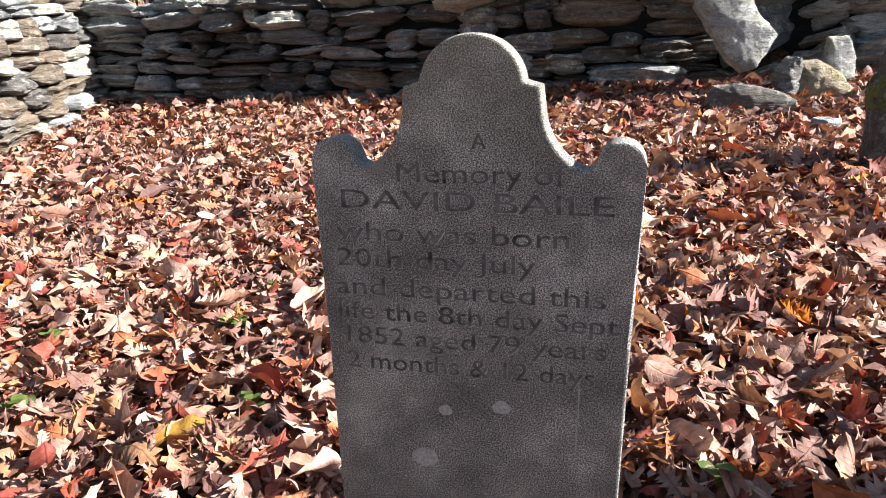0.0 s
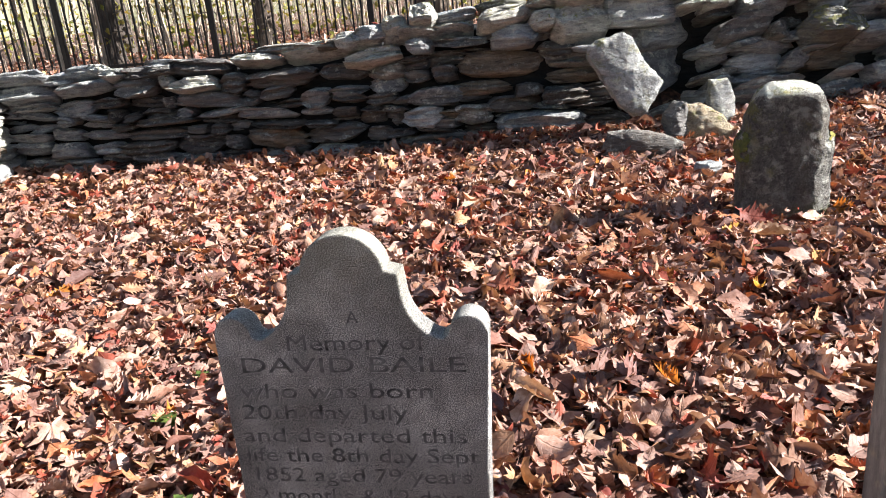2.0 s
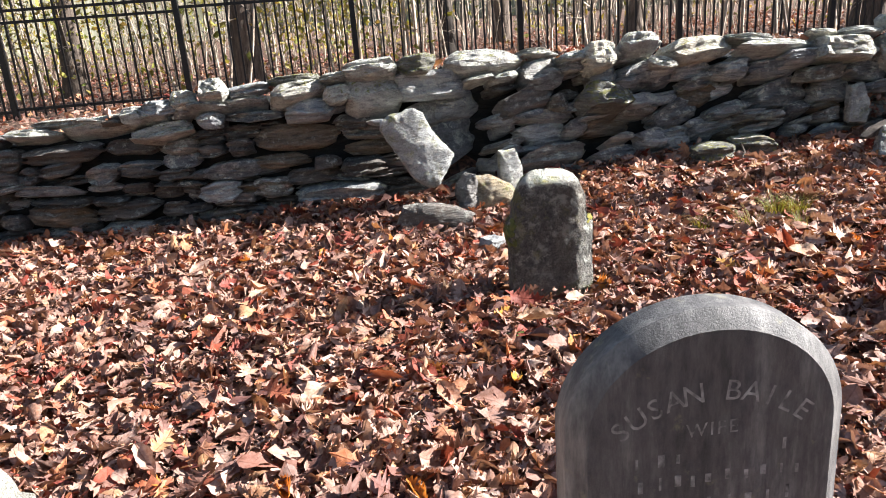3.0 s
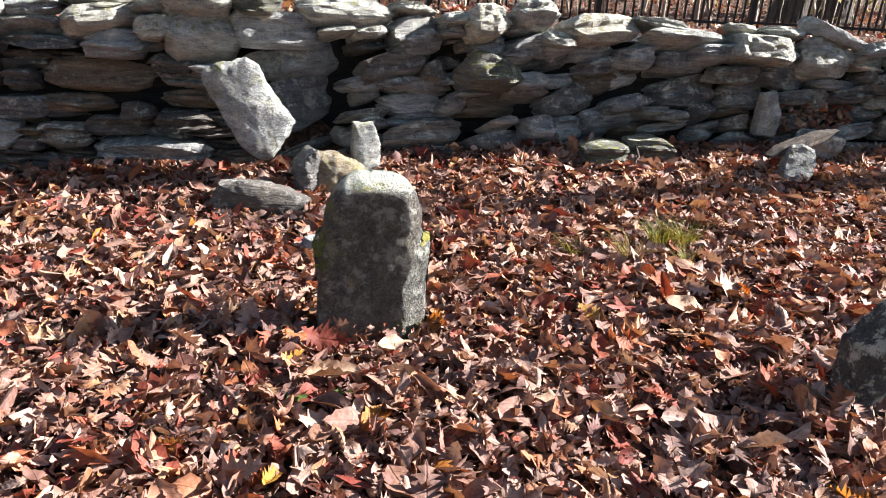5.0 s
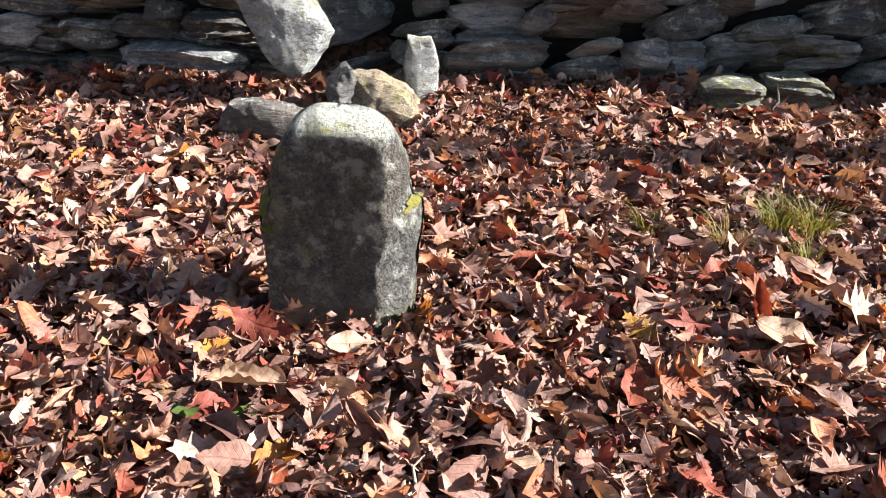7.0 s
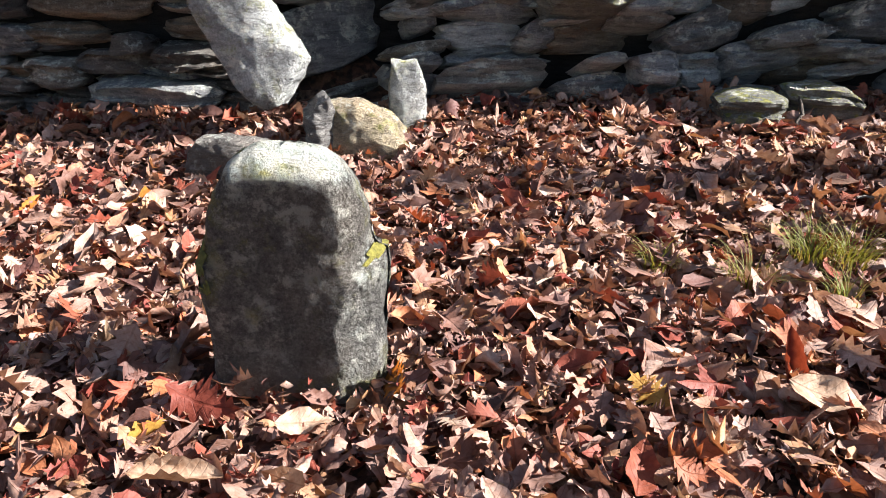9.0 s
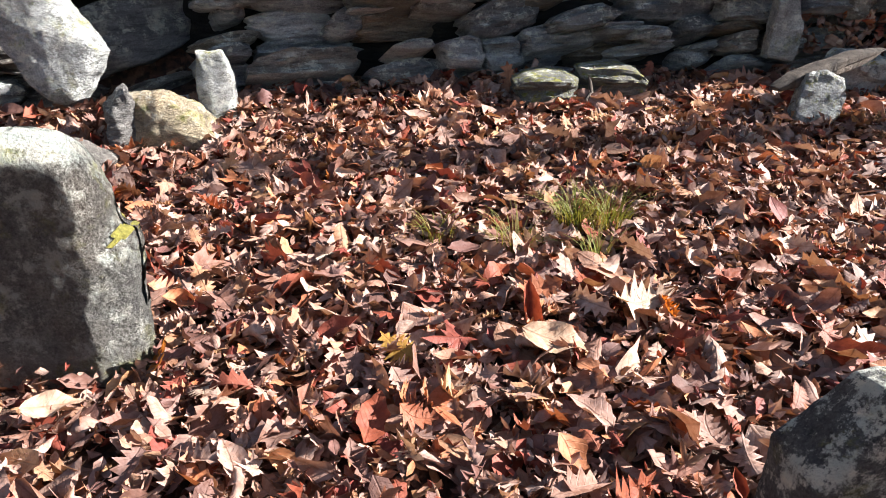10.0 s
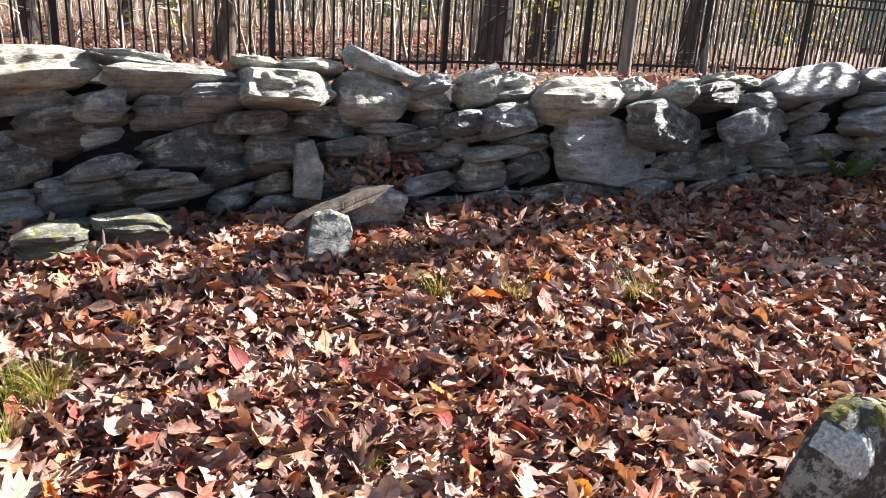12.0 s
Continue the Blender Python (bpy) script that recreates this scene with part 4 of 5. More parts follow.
def leaf_shape(kind, seed, rows=7, cols=3, strength=1.0):
    """A dry leaf of unit length along x: outline by its kind, curled along and across. Vertices, quads, flat coordinates."""
    r = random.Random(seed)
    flat, fs = [], []
    if kind == "maple":
        # pointed lobes round the foot of the blade, with notches between them
        tips = [(-128, 0.30), (-72, 0.46), (-34, 0.34), (0, 0.64), (34, 0.34), (72, 0.46), (128, 0.30)]
        ring = []
        for n, (a, d) in enumerate(tips):
            a, d = a + r.uniform(-6, 6), d * r.uniform(0.88, 1.12)
            if n:
                m = (tips[n - 1][0] + a) / 2
                ring.append((m, r.uniform(0.17, 0.27)))
            ring += [(a - 10, d * 0.66), (a, d), (a + 10, d * 0.66)]
        ring = [(-175, 0.06)] + ring + [(175, 0.06)]
        flat = [(-0.18, 0.0)] + [(-0.18 + d * math.cos(radians(a)), d * math.sin(radians(a))) for a, d in ring]
        flat += [(-0.20, -0.008), (-0.20, 0.008), (-0.58, 0.004), (-0.58, -0.004)]
        fs = [(0, k, k + 1, k + 2) for k in range(1, len(ring) - 1, 2)]
        if len(ring) % 2 == 0:
            fs.append((0, len(ring) - 2, len(ring) - 1, len(ring)))
        n = len(flat)
        fs.append((n - 4, n - 3, n - 2, n - 1))
    else:
        half = (cols - 1) // 2
        for i in range(rows + 1):
            u = i / rows
            if kind == "oak":
                w, lead = 0.05 + 0.27 * max(0.0, math.sin(math.pi * min(1.0, u ** 0.8))), 0.0
                if i % 2:
                    w, lead = w * 1.08, 0.05
                else:
                    w *= 0.46
            else:
                w, lead = 0.27 * max(0.0, math.sin(math.pi * u ** 0.85)) ** 0.8 * (1.06 if i % 2 else 0.95), 0.0
            w = max(0.006, w) if 0 < i < rows else 0.006
            wl, wr = w * r.uniform(0.85, 1.15), w * r.uniform(0.85, 1.15)
            for c in range(-half, half + 1):
                q = abs(c) / half
                flat.append((u - 0.5 + lead * q, (c > 0) * q * wr - (c < 0) * q * wl))
        for i in range(rows):
            for c in range(cols - 1):
                a = cols * i + c
                fs.append((a, a + cols, a + cols + 1, a + 1))
    return curl(flat, r, strength), np.array(fs), np.array(flat)


LEAVES = [leaf_shape(k, n, 5 if k == "oval" else 7) for n, k in enumerate(["oval"] * 30 + ["oak"] * 12)]
TOP_LEAVES = [leaf_shape(k, 60 + n, 10 if k == "oval" else 13, 5 if k == "oval" else 3, 1.15) for n, k in enumerate(["oval"] * 22 + ["oak"] * 26 + ["maple"] * 22)]


def rotations(n, gen, tilt):
    yaw = gen.uniform(0, 2 * np.pi, n)
    tx, ty = gen.normal(0, tilt, n), gen.normal(0, tilt, n)
    flip = np.where(gen.random(n) < 0.5, 0, np.pi)
    tx = tx + flip
    cz, sz, cx, sx, cy, sy = np.cos(yaw), np.sin(yaw), np.cos(tx), np.sin(tx), np.cos(ty), np.sin(ty)
    o, l = np.zeros(n), np.ones(n)
    Rz = np.stack([cz, -sz, o, sz, cz, o, o, o, l], 1).reshape(n, 3, 3)
    Ry = np.stack([cy, o, sy, o, l, o, -sy, o, cy], 1).reshape(n, 3, 3)
    Rx = np.stack([l, o, o, o, cx, -sx, o, sx, cx], 1).reshape(n, 3, 3)
    return Rz @ Ry @ Rx


def scatter(name, xyz, size, tilt, gen, mat, parent, shapes=None):
    shapes = shapes or LEAVES
    which = gen.integers(0, len(shapes), len(xyz))
    vv, ff, uu, base = [], [], [], 0
    for k, (v, f, flat) in enumerate(shapes):
        sel = which == k
        n = int(sel.sum())
        if not n:
            continue
        R = rotations(n, gen, tilt)
        p = np.einsum("nij,vj->nvi", R, v) * size[sel][:, None, None] + xyz[sel][:, None, :]
        vv.append(p.reshape(-1, 3))
        ff.append((f[None] + (np.arange(n) * len(v))[:, None, None] + base).reshape(-1, 4))
        uu.append(np.tile(flat, (n, 1)))
        base += n * len(v)
    return arrays_object(name, np.concatenate(vv), np.concatenate(ff), mat, parent, np.concatenate(uu))


gen = np.random.default_rng(11)
litter = new("leaf_litter")
tagged(litter, "deep drift of dry brown, tan and rust autumn leaves", "leaves", kind="stuff")


def field(x0, x1, y0, y1, per_m2, keep):
    n = int((x1 - x0) * (y1 - y0) * per_m2)
    x, y = gen.uniform(x0, x1, n), gen.uniform(y0, y1, n)
    k = keep(x, y)
    return x[k], y[k]


def inside(x, y):
    return (y < face_y(x) + 0.02) & (x > -2.75)


zones = [field(-1.6, 6.4, 0.9, 5.6, 1050, inside), field(6.4, 10.0, 0.6, 4.2, 750, inside), field(-2.75, -1.6, 1.5, 6.4, 520, inside), field(-1.5, 6.2, -0.8, 0.9, 420, inside), field(6.2, 13, -3, 0.6, 90, inside), field(-2.7, 13, -4, -0.8, 50, inside)]
lx, ly = np.concatenate([q[0] for q in zones]), np.concatenate([q[1] for q in zones])
lsize = np.clip(gen.lognormal(math.log(0.065), 0.42, len(lx)), 0.035, 0.19)
foot = (np.abs(lx - 2.19) < 0.25) & (ly > 2.74) & (ly < 3.10)
lz = ground_z(lx, ly) + 0.008 + gen.random(len(lx)) ** 1.5 * np.where(foot, 0.015, 0.06)
tagged(scatter("leaf_mass", np.stack([lx, ly, lz], 1), lsize, 0.42, gen, LEAF, litter), "", kind="stuff")
# the larger, lobed leaves that lie on top
zones = [field(-1.6, 6.4, 0.9, 5.6, 330, inside), field(6.4, 10.0, 0.6, 4.2, 190, inside), field(-2.75, -1.6, 1.5, 6.4, 170, inside), field(-1.5, 6.2, -0.2, 0.9, 120, inside)]
lx, ly = np.concatenate([q[0] for q in zones]), np.concatenate([q[1] for q in zones])
clear = ~((np.abs(lx - 2.19) < 0.24) & (ly > 2.76) & (ly < 3.12)) & ~((np.abs(lx - 3.66) < 0.20) & (ly > 1.70) & (ly < 2.0))
lx, ly = lx[clear], ly[clear]
lsize = np.clip(gen.lognormal(math.log(0.098), 0.32, len(lx)), 0.05, 0.19)
lz = ground_z(lx, ly) + 0.035 + gen.random(len(lx)) * 0.045
tagged(scatter("leaf_mass", np.stack([lx, ly, lz], 1), lsize, 0.40, gen, LEAF, litter, TOP_LEAVES), "", kind="stuff")
BITS = [leaf_shape("oval", 700 + k, 3) for k in range(14)]
ox, oy = field(-6.5, 15, -6, 3.0, 170, lambda x, y: (y < face_y(x) - 0.1) & ~((x > -1.6) & (x < 6.4) & (y > -0.2)) & ~((x > -3.3) & (x < -2.5) & (y > 3.1)))
tagged(scatter("leaf_mass", np.stack([ox, oy, ground_z(ox, oy) + 0.01 + 0.05 * gen.random(len(ox))], 1), gen.uniform(0.06, 0.13, len(ox)), 0.4, gen, LEAF, litter, BITS), "", kind="stuff")
# broken bits between the leaves
fx_, fy_ = field(-1.5, 6.2, 0.9, 5.4, 620, inside)
tagged(scatter("leaf_bits", np.stack([fx_, fy_, ground_z(fx_, fy_) + 0.02 + 0.05 * gen.random(len(fx_))], 1), gen.uniform(0.018, 0.05, len(fx_)), 0.55, gen, LEAF, litter, BITS), "", kind="stuff")
# leaves caught on the wall's top and blown against the woodland edge
n = 1500
ss = gen.uniform(0.2, 13.0, n)
wx, wy = np.interp(ss, FS, FX), np.interp(ss, FS, FY)
keep = np.sin(ss * 5.1) + np.sin(ss * 2.3 + 1) > -0.2
depth = gen.uniform(0.10, 0.60, n)
wz = wall_top(ss) - 0.03 + 0.05 * gen.random(n)
tagged(scatter("leaf_mass", np.stack([wx + 0.25 * depth, wy + 0.96 * depth, wz], 1)[keep], gen.uniform(0.04, 0.10, n)[keep], 0.5, gen, LEAF, litter), "", kind="stuff")
bx, by = field(-8, 20, 3.0, 22, 35, lambda x, y: y > face_y(x) + 0.45)
tagged(scatter("leaf_mass", np.stack([bx, by, ground_z(bx, by) + 0.01 + 0.05 * gen.random(len(bx))], 1), gen.uniform(0.06, 0.14, len(bx)), 0.5, gen, LEAF, litter, BITS), "", kind="stuff")
# a pocket of leaves in the wall
px, pz = gen.uniform(5.35, 5.85, 130), gen.uniform(0.50, 0.72, 130)
tagged(scatter("leaf_mass", np.stack([px, np.interp(px, FX, FY) + 0.02 + 0.3 * (pz - 0.5), pz], 1), gen.uniform(0.05, 0.10, 130), 0.6, gen, LEAF, litter), "", kind="stuff")

LEAF_MESHES = {}


def leaf_mesh(k, mat):
    key = (k, mat.name)
    if key not in LEAF_MESHES:
        v, f, flat = leaf_shape(("oval", "oak", "maple")[k % 3], 500 + k, 15 if k % 3 else 12, 5, 0.8)
        me = bpy.data.meshes.new("leaf")
        me.from_pydata([tuple(q) for q in v], [], [tuple(q) for q in f])
        me.uv_layers.new().uv.foreach_set("vector", flat[f.ravel()].astype(np.float32).ravel())
        me.materials.append(mat)
        me.shade_smooth()
        LEAF_MESHES[key] = me
    return LEAF_MESHES[key]


def lone_leaf(x, y, length, mat, k, turn=(0, 0, 0), lift=0.05):
    ob = new("leaf", leaf_mesh(k, mat))
    ob.parent = litter
    ob.matrix_basis = pose(x, y, gz(x, y) + lift, *turn) @ Matrix.Scale(length, 4)
    return ob


lr = random.Random(5)
for _ in range(250):
    x = lr.uniform(-1.3, 5.8)
    y = lr.uniform(1.2, float(face_y(x)) - 0.4)
    mat = lr.choices((LEAF, LEAF_PALE, LEAF_RED, LEAF_ORANGE, LEAF_YELLOW), (7, 5, 2.2, 2.6, 0.7))[0]
    lone_leaf(x, y, lr.uniform(0.09, 0.17), mat, lr.randrange(12), (lr.uniform(-30, 30), lr.uniform(-25, 25), lr.uniform(0, 360)), lr.uniform(0.04, 0.075))
for x, y, size, mat, k, turn in ((3.38, 2.60, 0.20, LEAF_PALE, 0, (10, 8, -35)), (3.36, 2.74, 0.18, LEAF_RED, 3, (0, -60, 80)), (3.67, 2.70, 0.22, LEAF_PALE, 1, (5, 10, 10)), (4.42, 1.82, 0.13, LEAF_YELLOW, 3, (10, -20, 60)),
                                 (4.97, 1.78, 0.16, LEAF_RED, 2, (8, 5, 30)), (4.73, 1.98, 0.18, LEAF_PALE, 1, (-5, 10, 50)), (2.88, 2.50, 0.14, LEAF_RED, 0, (20, -15, 60)), (1.94, 2.66, 0.20, LEAF_PALE, 3, (5, 3, -8)),
                                 (1.97, 2.88, 0.19, LEAF_RED, 1, (12, 14, -20)), (-0.44, 1.50, 0.15, LEAF_YELLOW, 6, (10, -10, 20)), (0.71, 1.84, 0.16, LEAF_PALE, 3, (15, 10, -50)), (0.60, 1.29, 0.10, LEAF_ORANGE, 2, (-10, 12, 40)),
                                 (3.27, 2.08, 0.22, LEAF_RED, 1, (15, 10, 40)), (3.98, 1.76, 0.16, LEAF, 2, (8, 0, 90)), (5.42, 2.92, 0.20, LEAF_ORANGE, 6, (5, 8, -20))):
    lone_leaf(x, y, size, mat, k, turn, 0.08)


# ---- grass, sprouts, sticks ----
def tuft(x, y, n, height, mat=GRASS, label="tuft of thin green grass among the leaves"):
    r = random.Random(int(x * 1000 + y * 77))
    vs, fs = [], []
    for _ in range(n):
        a, rad, h = r.uniform(0, 6.28), r.random() ** 0.6 * height * 0.55, height * r.uniform(0.5, 1.2)
        bx_, by_ = rad * math.cos(a), rad * math.sin(a)
        la, lean = a + r.uniform(-0.8, 0.8), r.uniform(0.3, 1.1) * h
        px_, py_ = -math.sin(la) * 0.0022, math.cos(la) * 0.0022
        base = len(vs)
        for k in range(5):
            u = k / 4
            cx, cy, cz = bx_ + lean * u ** 2 * math.cos(la), by_ + lean * u ** 2 * math.sin(la), h * (u - 0.25 * u ** 3)
            w = 1 - 0.85 * u
            vs += [(cx - px_ * w, cy - py_ * w, cz), (cx + px_ * w, cy + py_ * w, cz)]
        fs += [(base + 2 * k, base + 2 * k + 1, base + 2 * k + 3, base + 2 * k + 2) for k in range(4)]
    ob = mesh_object("grass_tuft", vs, fs, mat)
    ob.location = (x, y, gz(x, y) + 0.045)
    return tagged(ob, label, "grass", "grass tufts", "stuff")


for x, y, n, h in ((3.78, 3.18, 150, 0.13), (3.88, 3.14, 110, 0.12), (3.53, 3.10, 60, 0.12), (3.32, 3.26, 40, 0.10), (3.74, 2.95, 40, 0.10), (5.36, 3.07, 70, 0.12), (5.58, 2.86, 50, 0.10), (6.02, 2.56, 60, 0.14), (5.55, 2.26, 40, 0.08), (4.5, 2.3, 25, 0.08)):
    tuft(x - 0.04, y + 0.04, int(n * 1.1), h)


def sprout(x, y, size):
    r = random.Random(int(x * 997 + y * 31))
    root = new("seedling")
    root.location = (x, y, gz(x, y) + 0.045)
    tagged(root, "small green seedling with serrated leaves among dry leaves", "seedling", "seedlings")
    for k in range(5):
        v, f, _ = leaf_shape("oval", 900 + k, 9, 3, 0.5)
        ob = mesh_object("leaf", v * np.array([1, 1.25, 0.4]), f, SPROUT, root)
        a = k * 72 + r.uniform(-20, 20)
        ob.matrix_basis = pose(0.4 * size * math.cos(radians(a)), 0.4 * size * math.sin(radians(a)), 0.01 * k, 0, -18, a) @ Matrix.Scale(size, 4)


for x, y, s in ((-0.88, 1.66, 0.06), (-0.97, 2.04, 0.055), (-0.45, 2.08, 0.06), (-0.38, 2.35, 0.045), (-0.31, 1.65, 0.04), (0.69, 1.22, 0.05), (1.82, 2.60, 0.06), (1.95, 2.57, 0.05)):
    sprout(x, y, s)


def fern(x, y, size):
    root = new("fern")
    root.location = (x, y, gz(x, y) + 0.03)
    tagged(root, "green fern growing at the foot of the wall", "fern")
    for k in range(5):
        v, f, _ = leaf_shape("oak", 950 + k, 17)
        ob = mesh_object("frond", v * np.array([1, 0.5, 0.5]) + np.array([0.5, 0, 0]), f, SPROUT, root)
        ob.matrix_basis = pose(0, 0, 0, 0, -50 + 6 * k, 100 + k * 60) @ Matrix.Scale(size, 4)


fern(8.6, 2.98, 0.36)
fern(8.0, 1.9, 0.30)


def tube(path, radii, sides=6):
    vs, fs = [], []
    for i, p in enumerate(path):
        d = (path[min(i + 1, len(path) - 1)] - path[max(i - 1, 0)]).normalized()
        u = d.orthogonal().normalized()
        w = d.cross(u)
        for k in range(sides):
            a = 2 * math.pi * k / sides
            vs.append(p + (u * math.cos(a) + w * math.sin(a)) * radii[i])
    for i in range(len(path) - 1):
        for k in range(sides):
            fs.append((i * sides + k, i * sides + (k + 1) % sides, (i + 1) * sides + (k + 1) % sides, (i + 1) * sides + k))
    return vs, fs


def stick(x, y, length, yaw, thick=0.005, lift=0.06, mat=TWIG, rise=0.0):
    p = [Vector((length * (k / 5 - 0.5), 0.012 * math.sin(k * 2.1), rise * k / 5 + 0.008 * math.sin(k * 3))) for k in range(6)]
    v, f = tube(p, [thick * (1 - 0.1 * k) for k in range(6)])
    ob = mesh_object("stick", v, f, mat)
    ob.matrix_world = pose(x, y, gz(x, y) + lift, 0, 0, yaw)
    return tagged(ob, "thin dry twig lying on the leaves", "stick", "sticks")


for x, y, l, a in ((5.3, 2.55, 0.34, -60), (2.1, 4.28, 0.22, -25), (1.2, 2.2, 0.18, 40), (-0.6, 2.6, 0.20, 80), (3.0, 3.3, 0.25, 20), (4.6, 2.9, 0.22, 120), (0.9, 3.6, 0.24, 10), (2.3, 2.3, 0.16, 70), (4.2, 3.5, 0.2, -10)):
    stick(x, y, l, a)
stick(4.27, 4.15, 0.17, 60, 0.011, 0.04, BARK, 0.14)


# ---- iron fence ----
def fence_y(x):
    return 11.75 - 0.22 * x


PANEL, POST0 = 2.49, 0.64
fx = math.cos(math.atan(-0.22))
fence_dir = Vector((1, -0.22, 0)).normalized()
fence_o = Vector((POST0, fence_y(POST0), 0))


def box(bm, x0, x1, y0, y1, z0, z1):
    bmesh.ops.create_cube(bm, size=1, matrix=Matrix.Translation(((x0 + x1) / 2, (y0 + y1) / 2, (z0 + z1) / 2)) @ Matrix.Diagonal((x1 - x0, y1 - y0, z1 - z0, 1)))


def fence_panel():
    root = new("fence_panel")
    tagged(root, "black iron picket fence panel with square post", "fence", "fence panels behind the wall")
    bm = bmesh.new()
    box(bm, -0.04, 0.04, -0.04, 0.04, -0.15, 1.74)
    bmesh.ops.bevel(bm, geom=bm.edges[:], offset=0.004, segments=1, affect="EDGES")
    post = part("post", bm, IRON, root)
    bm = bmesh.new()
    box(bm, -0.048, 0.048, -0.048, 0.048, 1.74, 1.77)
    bmesh.ops.bevel(bm, geom=bm.edges[:], offset=0.006, segments=1, affect="EDGES")
    part("post_cap", bm, IRON, post)
    for zz in (0.15, 1.35, 1.51):
        bm = bmesh.new()
        box(bm, 0.04, PANEL - 0.04, -0.018, 0.018, zz - 0.02, zz + 0.02)
        part("rail", bm, IRON, root)
    me = None
    for k in range(1, 18):
        x = PANEL * k / 18
        if me is None:
            bm = bmesh.new()
            box(bm, -0.012, 0.012, -0.012, 0.012, 0.04, 1.66)
            ob = part("picket", bm, IRON, root)
            me = ob.data
        else:
            ob = new("picket", me)
            ob.parent = root
        ob.location = (x, 0, 0)
    return root


first = fence_panel()
yaw = math.degrees(math.atan2(fence_dir.y, fence_dir.x))
for k in range(-5, 9):
    p = fence_o + fence_dir * PANEL * k
    zb = gz(p.x, p.y)
    m = pose(p.x, p.y, zb, 0, 0, yaw)
    if k == -5:
        first.matrix_world = m
    else:
        copy_thing(first, m)


# ---- woodland ----
def tree(x, y, r, height, lean=(0, 0), mat=BARK, seed=1, label="bare woodland tree with furrowed grey-brown bark", limbs=9):
    q = random.Random(seed)
    root = new("tree")
    root.location = (x, y, gz(x, y) - 0.05)
    tagged(root, label, "tree", "woodland trees")
    path = [Vector((lean[0] * u + 0.05 * math.sin(4 * u + seed), lean[1] * u + 0.05 * math.cos(3 * u + seed), height * u)) for u in (0, 0.02, 0.05, 0.12, 0.25, 0.4, 0.6, 0.8, 1.0)]
    rad = [r * k for k in (1.6, 1.25, 1.08, 1.0, 0.9, 0.78, 0.6, 0.4, 0.12)]
    v, f = tube(path, rad, 12)
    mesh_object("trunk", v, f, mat, root)
    for k in range(limbs):
        u = q.uniform(0.3, 0.95)
        o = Vector((lean[0] * u, lean[1] * u, height * u))
        a, l = q.uniform(0, 6.28), height * q.uniform(0.15, 0.3)
        d = Vector((math.cos(a), math.sin(a), q.uniform(0.3, 1.0)))
        lp = [o + d * l * t + Vector((0, 0, 0.25 * l * t * t)) for t in (0, 0.25, 0.5, 0.75, 1)]
        v, f = tube(lp, [r * 0.35 * (1 - 0.85 * t) for t in (0, 0.25, 0.5, 0.75, 1)], 6)
        limb = mesh_object("limb", v, f, mat, root)
        for _ in range(4):
            t = q.uniform(0.3, 0.95)
            b = o + d * l * t + Vector((0, 0, 0.25 * l * t * t))
            d2 = Vector((q.uniform(-1, 1), q.uniform(-1, 1), q.uniform(0.1, 1)))
            v, f = tube([b, b + d2 * l * 0.3, b + d2 * l * 0.55 + Vector((0, 0, 0.1 * l))], [r * 0.12, r * 0.07, r * 0.015], 5)
            mesh_object("branch", v, f, mat, limb)
    return root


def along(t_x, depth):
    """A spot beyond the fence: t_x along it, depth behind it."""
    p = fence_o + fence_dir * t_x + Vector((0.26, 0.965, 0)) * depth
    return p.x, p.y


for t_x, depth, r, h, lean, seed in ((0.60, 1.2, 0.25, 10, (0.2, 0), 1), (6.9, 1.0, 0.13, 9, (2.2, 0.3), 2), (11.6, 1.6, 0.27, 11, (0.9, 0.2), 3), (4.3, 5.5, 0.16, 9, (-0.3, 0), 4), (13.6, 3.0, 0.30, 10, (0.6, 0.4), 5),
                                     (-3.0, 3.5, 0.2, 9, (0.2, 0), 6), (16.6, 2.2, 0.2, 8, (0.2, 0), 7), (-7.5, 6, 0.22, 10, (0, 0), 8), (20.0, 6, 0.25, 10, (0, 0), 9), (6.0, 9.0, 0.2, 11, (0.2, 0), 10), (-5.0, 1.5, 0.16, 9, (0, 0), 11)):
    tree(*along(t_x, depth), r, h, lean, BARK, seed)
tree(8.75, 5.05, 0.055, 5, (0.1, 0), BARK_PALE, 21, "pale young tree growing behind the wall")


# added out of view; height and lack of limbs set by the shadow band wanted
tree(16.0, 1.67, 0.22, 8.2, (0.0, 0.0), BARK, 33, "unseen limbless trunk added to cast a shadow band on the leaves", 0)


def stump(x, y):
    q = random.Random(8)
    root = new("stump")
    root.location = (x, y, gz(x, y))
    tagged(root, "splintered grey-brown tree stump behind the wall", "stump")
    for k in range(16):
        a, h = 2 * math.pi * k / 16, q.uniform(0.45, 0.85)
        c, o = Vector((0.17 * math.cos(a), 0.17 * math.sin(a), 0)), Vector((0.22 * math.cos(a), 0.22 * math.sin(a), -0.1))
        v, f = tube([o, c + Vector((0, 0, h * 0.5)), c * 0.9 + Vector((q.uniform(-0.04, 0.04), 0, h))], [0.055, 0.045, 0.008], 5)
        mesh_object("splinter", v, f, BARK_PALE if k % 3 == 0 else BARK, root)


stump(9.45, 4.55)


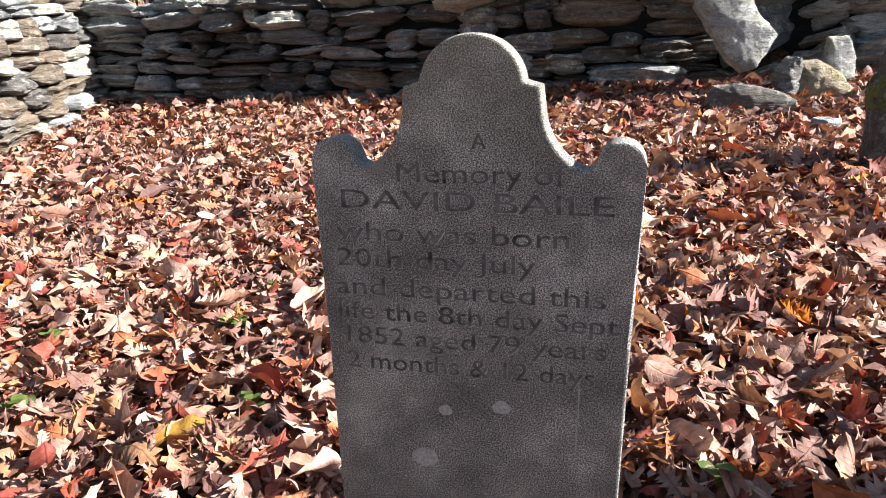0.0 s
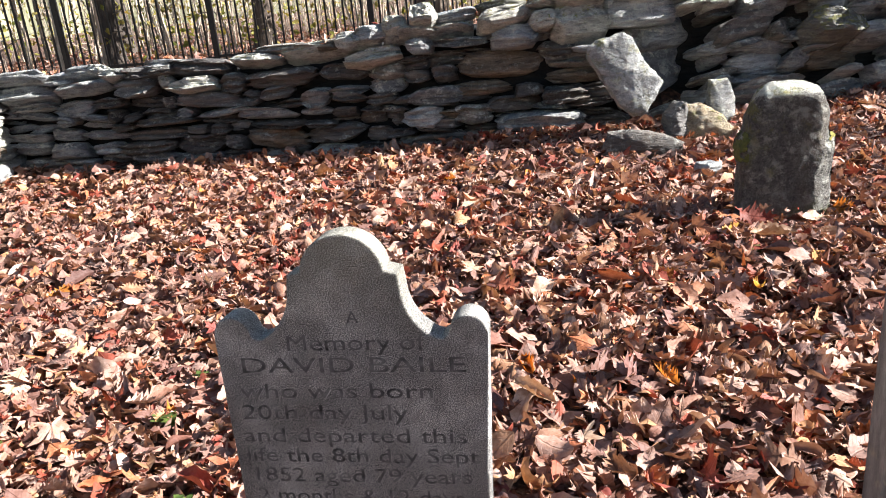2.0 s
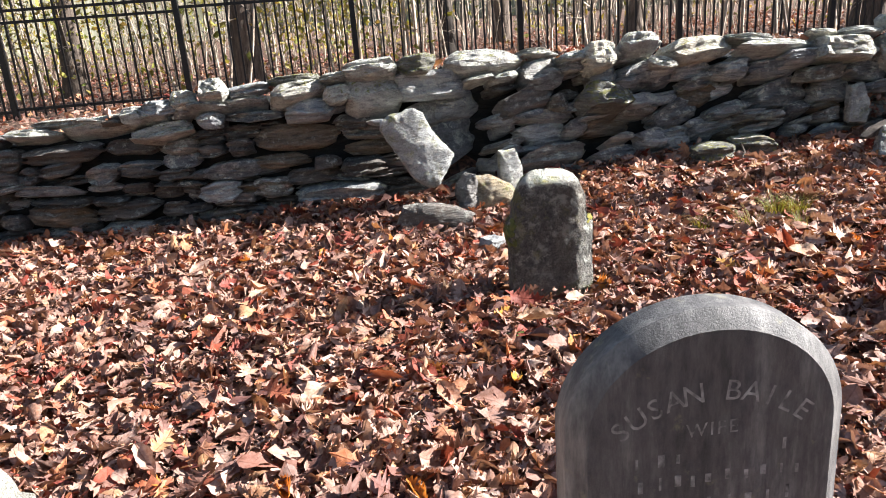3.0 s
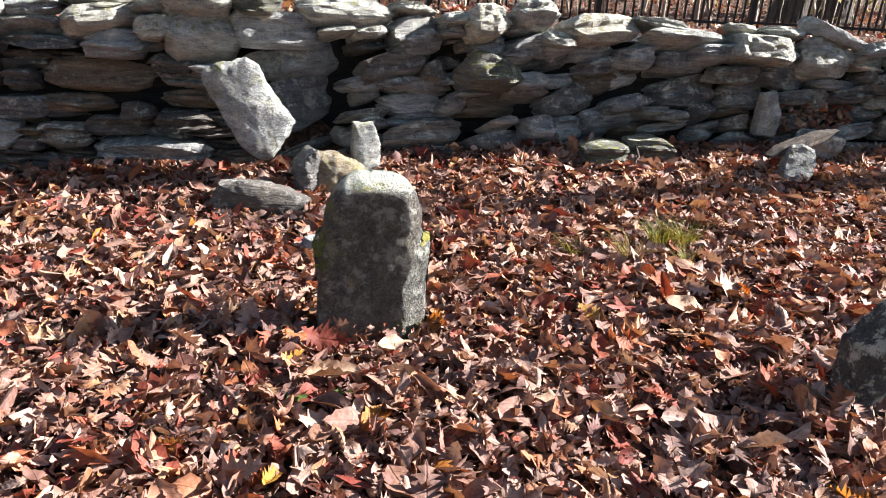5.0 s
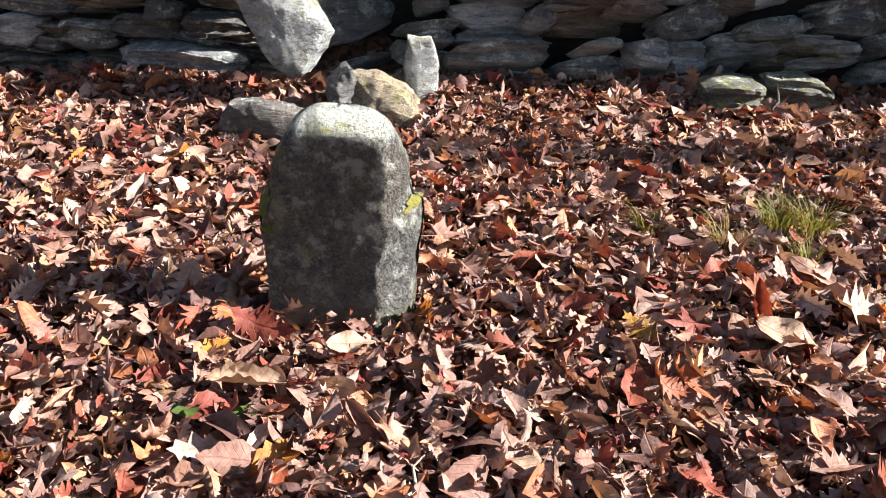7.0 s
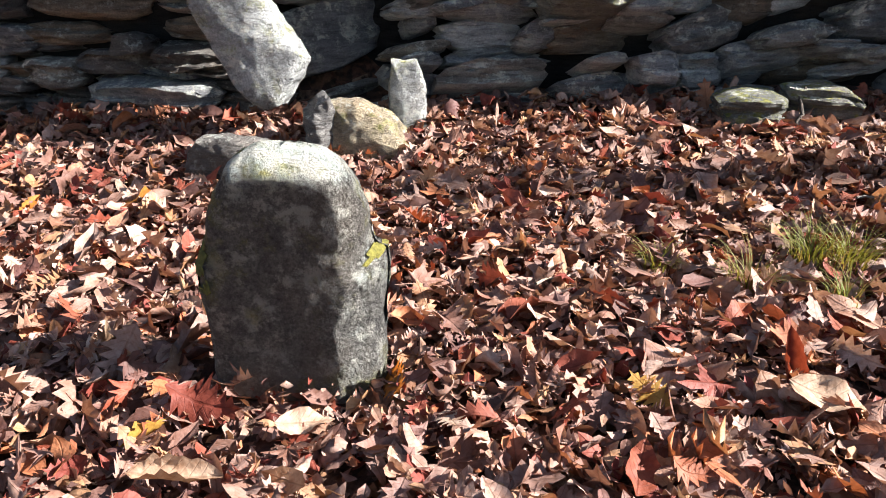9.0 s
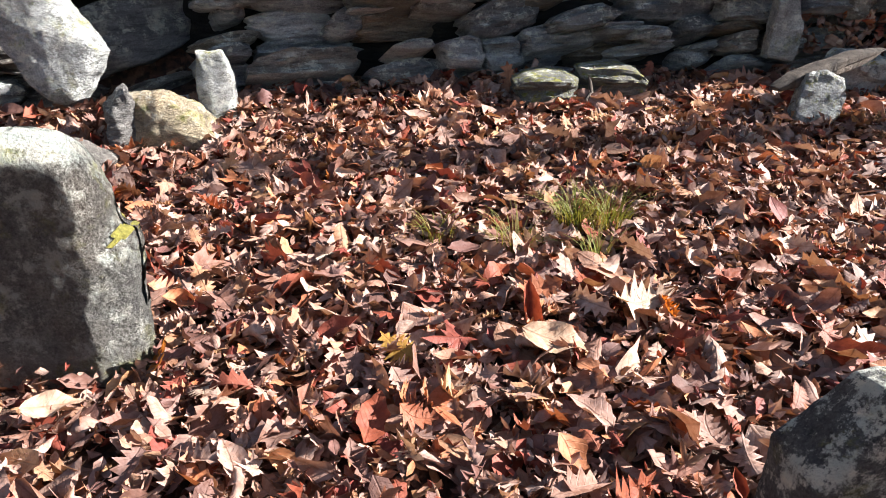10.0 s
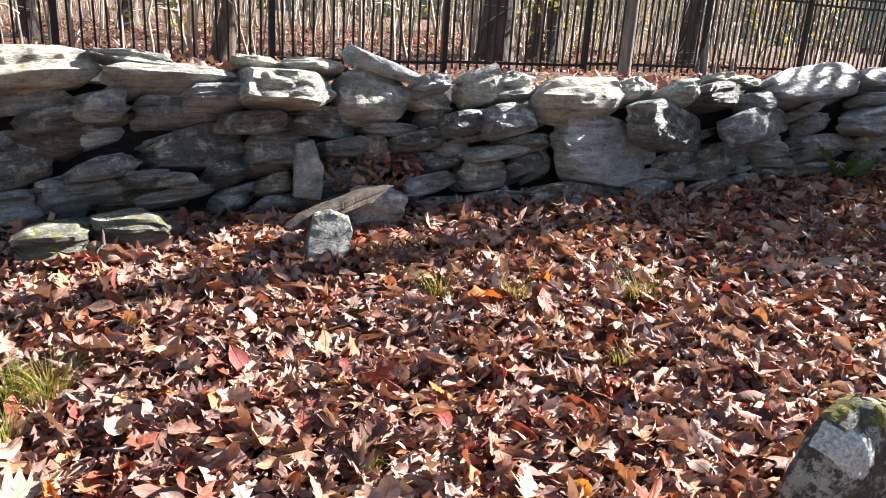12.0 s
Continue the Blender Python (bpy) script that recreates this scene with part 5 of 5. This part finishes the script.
def brush():
    q = random.Random(3)
    vs, fs = [], []
    for _ in range(1500):
        t_x, depth = q.uniform(-14, 32), 0.4 + 24 * q.random() ** 1.3
        x, y = along(t_x, depth)
        r, h = 0.007 + 0.04 * q.random() ** 2.5, q.uniform(1.5, 6.0)
        o = Vector((x, y, gz(x, y) - 0.05))
        lx_, ly_ = q.gauss(0, 0.10) * h, q.gauss(0, 0.10) * h
        path = [o + Vector((lx_ * u + q.gauss(0, 0.03), ly_ * u + q.gauss(0, 0.03), h * u)) for u in (0, 0.2, 0.4, 0.6, 0.8, 1)]
        v, f = tube(path, [r * (1 - 0.75 * u) for u in (0, 0.2, 0.4, 0.6, 0.8, 1)], 4)
        n = len(vs)
        vs += v
        fs += [tuple(i + n for i in g) for g in f]
        for _ in range(4):
            u = q.uniform(0.1, 0.9)
            b = o + Vector((lx_ * u, ly_ * u, h * u))
            a, l = q.uniform(0, 6.28), q.uniform(0.25, 0.9)
            e = b + Vector((math.cos(a) * l, math.sin(a) * l, l * q.uniform(-0.2, 1.0)))
            v, f = tube([b, b.lerp(e, 0.5) + Vector((0, 0, 0.05)), e], [r * 0.4, r * 0.28, r * 0.08], 3)
            n = len(vs)
            vs += v
            fs += [tuple(i + n for i in g) for g in f]
    ob = mesh_object("brush", vs, fs, TWIG)
    tagged(ob, "tangle of bare saplings and brush in the woodland", "brush", kind="stuff")


brush()
n = 30000
t_x, dep = gen.uniform(-12, 24, n), 0.8 + 14 * gen.random(n) ** 1.2
clump = np.sin(t_x * 1.1) + np.sin(dep * 0.9 + t_x * 0.4) + np.where(t_x < 5, 0.5, -0.7)
k = clump > 0.15
t_x, dep = t_x[k], dep[k]
sx_, sy_ = fence_o.x + fence_dir.x * t_x + 0.26 * dep, fence_o.y + fence_dir.y * t_x + 0.965 * dep
shrub = scatter("shrubs", np.stack([sx_, sy_, ground_z(sx_, sy_) + 0.1 + 3.4 * gen.random(len(sx_)) ** 0.9], 1), gen.uniform(0.08, 0.19, len(sx_)), 0.8, gen, SHRUB, None, BITS)
tagged(shrub, "thin yellow-green leaves of woodland shrubs", "shrubs", kind="stuff")


def shade_shrub(x, y, radius, low, high):
    root = new("shrub")
    root.location = (x, y, gz(x, y))
    tagged(root, "unseen leafy shrub added to shade the ground near the wall", "shrub")
    q = random.Random(17)
    for k in range(7):
        a = k * 0.9
        v, f = tube([Vector((0.05 * math.cos(a), 0.05 * math.sin(a), -0.1)), Vector((0.3 * radius * math.cos(a), 0.3 * radius * math.sin(a), high * 0.4)), Vector((0.7 * radius * math.cos(a), 0.7 * radius * math.sin(a), high * 0.85))], [0.03, 0.022, 0.006], 5)
        mesh_object("stem", v, f, BARK, root)
    m = 5200
    d = gen.normal(0, 1, (m, 3))
    d /= np.linalg.norm(d, axis=1)[:, None]
    d *= (0.35 + 0.65 * gen.random(m) ** 0.5)[:, None] * (1 + 0.2 * np.sin(5 * d[:, :1]) * np.sin(4 * d[:, 1:2] + 1))
    p = d * np.array([radius, radius, (high - low) / 2]) + np.array([0, 0, (high + low) / 2])
    crown = scatter("crown", p, gen.uniform(0.06, 0.12, m), 0.9, gen, SHRUB, root, BITS)
    tagged(crown, "", kind="stuff")


# invented shrub out of view, there only to throw shade by the wall
shade_shrub(11.4, 2.05, 0.95, 0.3, 2.7)


def backdrop():
    m, nt, b = material("far_wood", 1.0)
    w = world_coord(nt)
    c = ramp(nt, noise_tex(nt, 0.9, 8, 0.75, w, squash=(1, 1, 0.12)), [(0.32, (0.08, 0.08, 0.055)), (0.5, (0.26, 0.26, 0.17)), (0.7, (0.54, 0.53, 0.44))])
    nt.links.new(c, b.inputs["Base Color"])
    vs, fs = [], []
    for k in range(97):
        a = 2 * math.pi * k / 96
        h = 11 + 2.5 * noise.noise(Vector((k * 0.7, 0, 0)))
        vs += [(58 * math.cos(a) + 3, 58 * math.sin(a) + 3, -3), (58 * math.cos(a) + 3, 58 * math.sin(a) + 3, h)]
    fs = [(2 * k, 2 * k + 2, 2 * k + 3, 2 * k + 1) for k in range(96)]
    tagged(mesh_object("backdrop", vs, fs, m), "distant grey-brown leafless woodland", "woodland", kind="structure")


backdrop()

# ---- wall stones, piece by piece ----
hang_pieces(wall_pieces, wall, lambda p: abs(p.x - 3.2))
hang_pieces(west_pieces, west, lambda p: p.z)
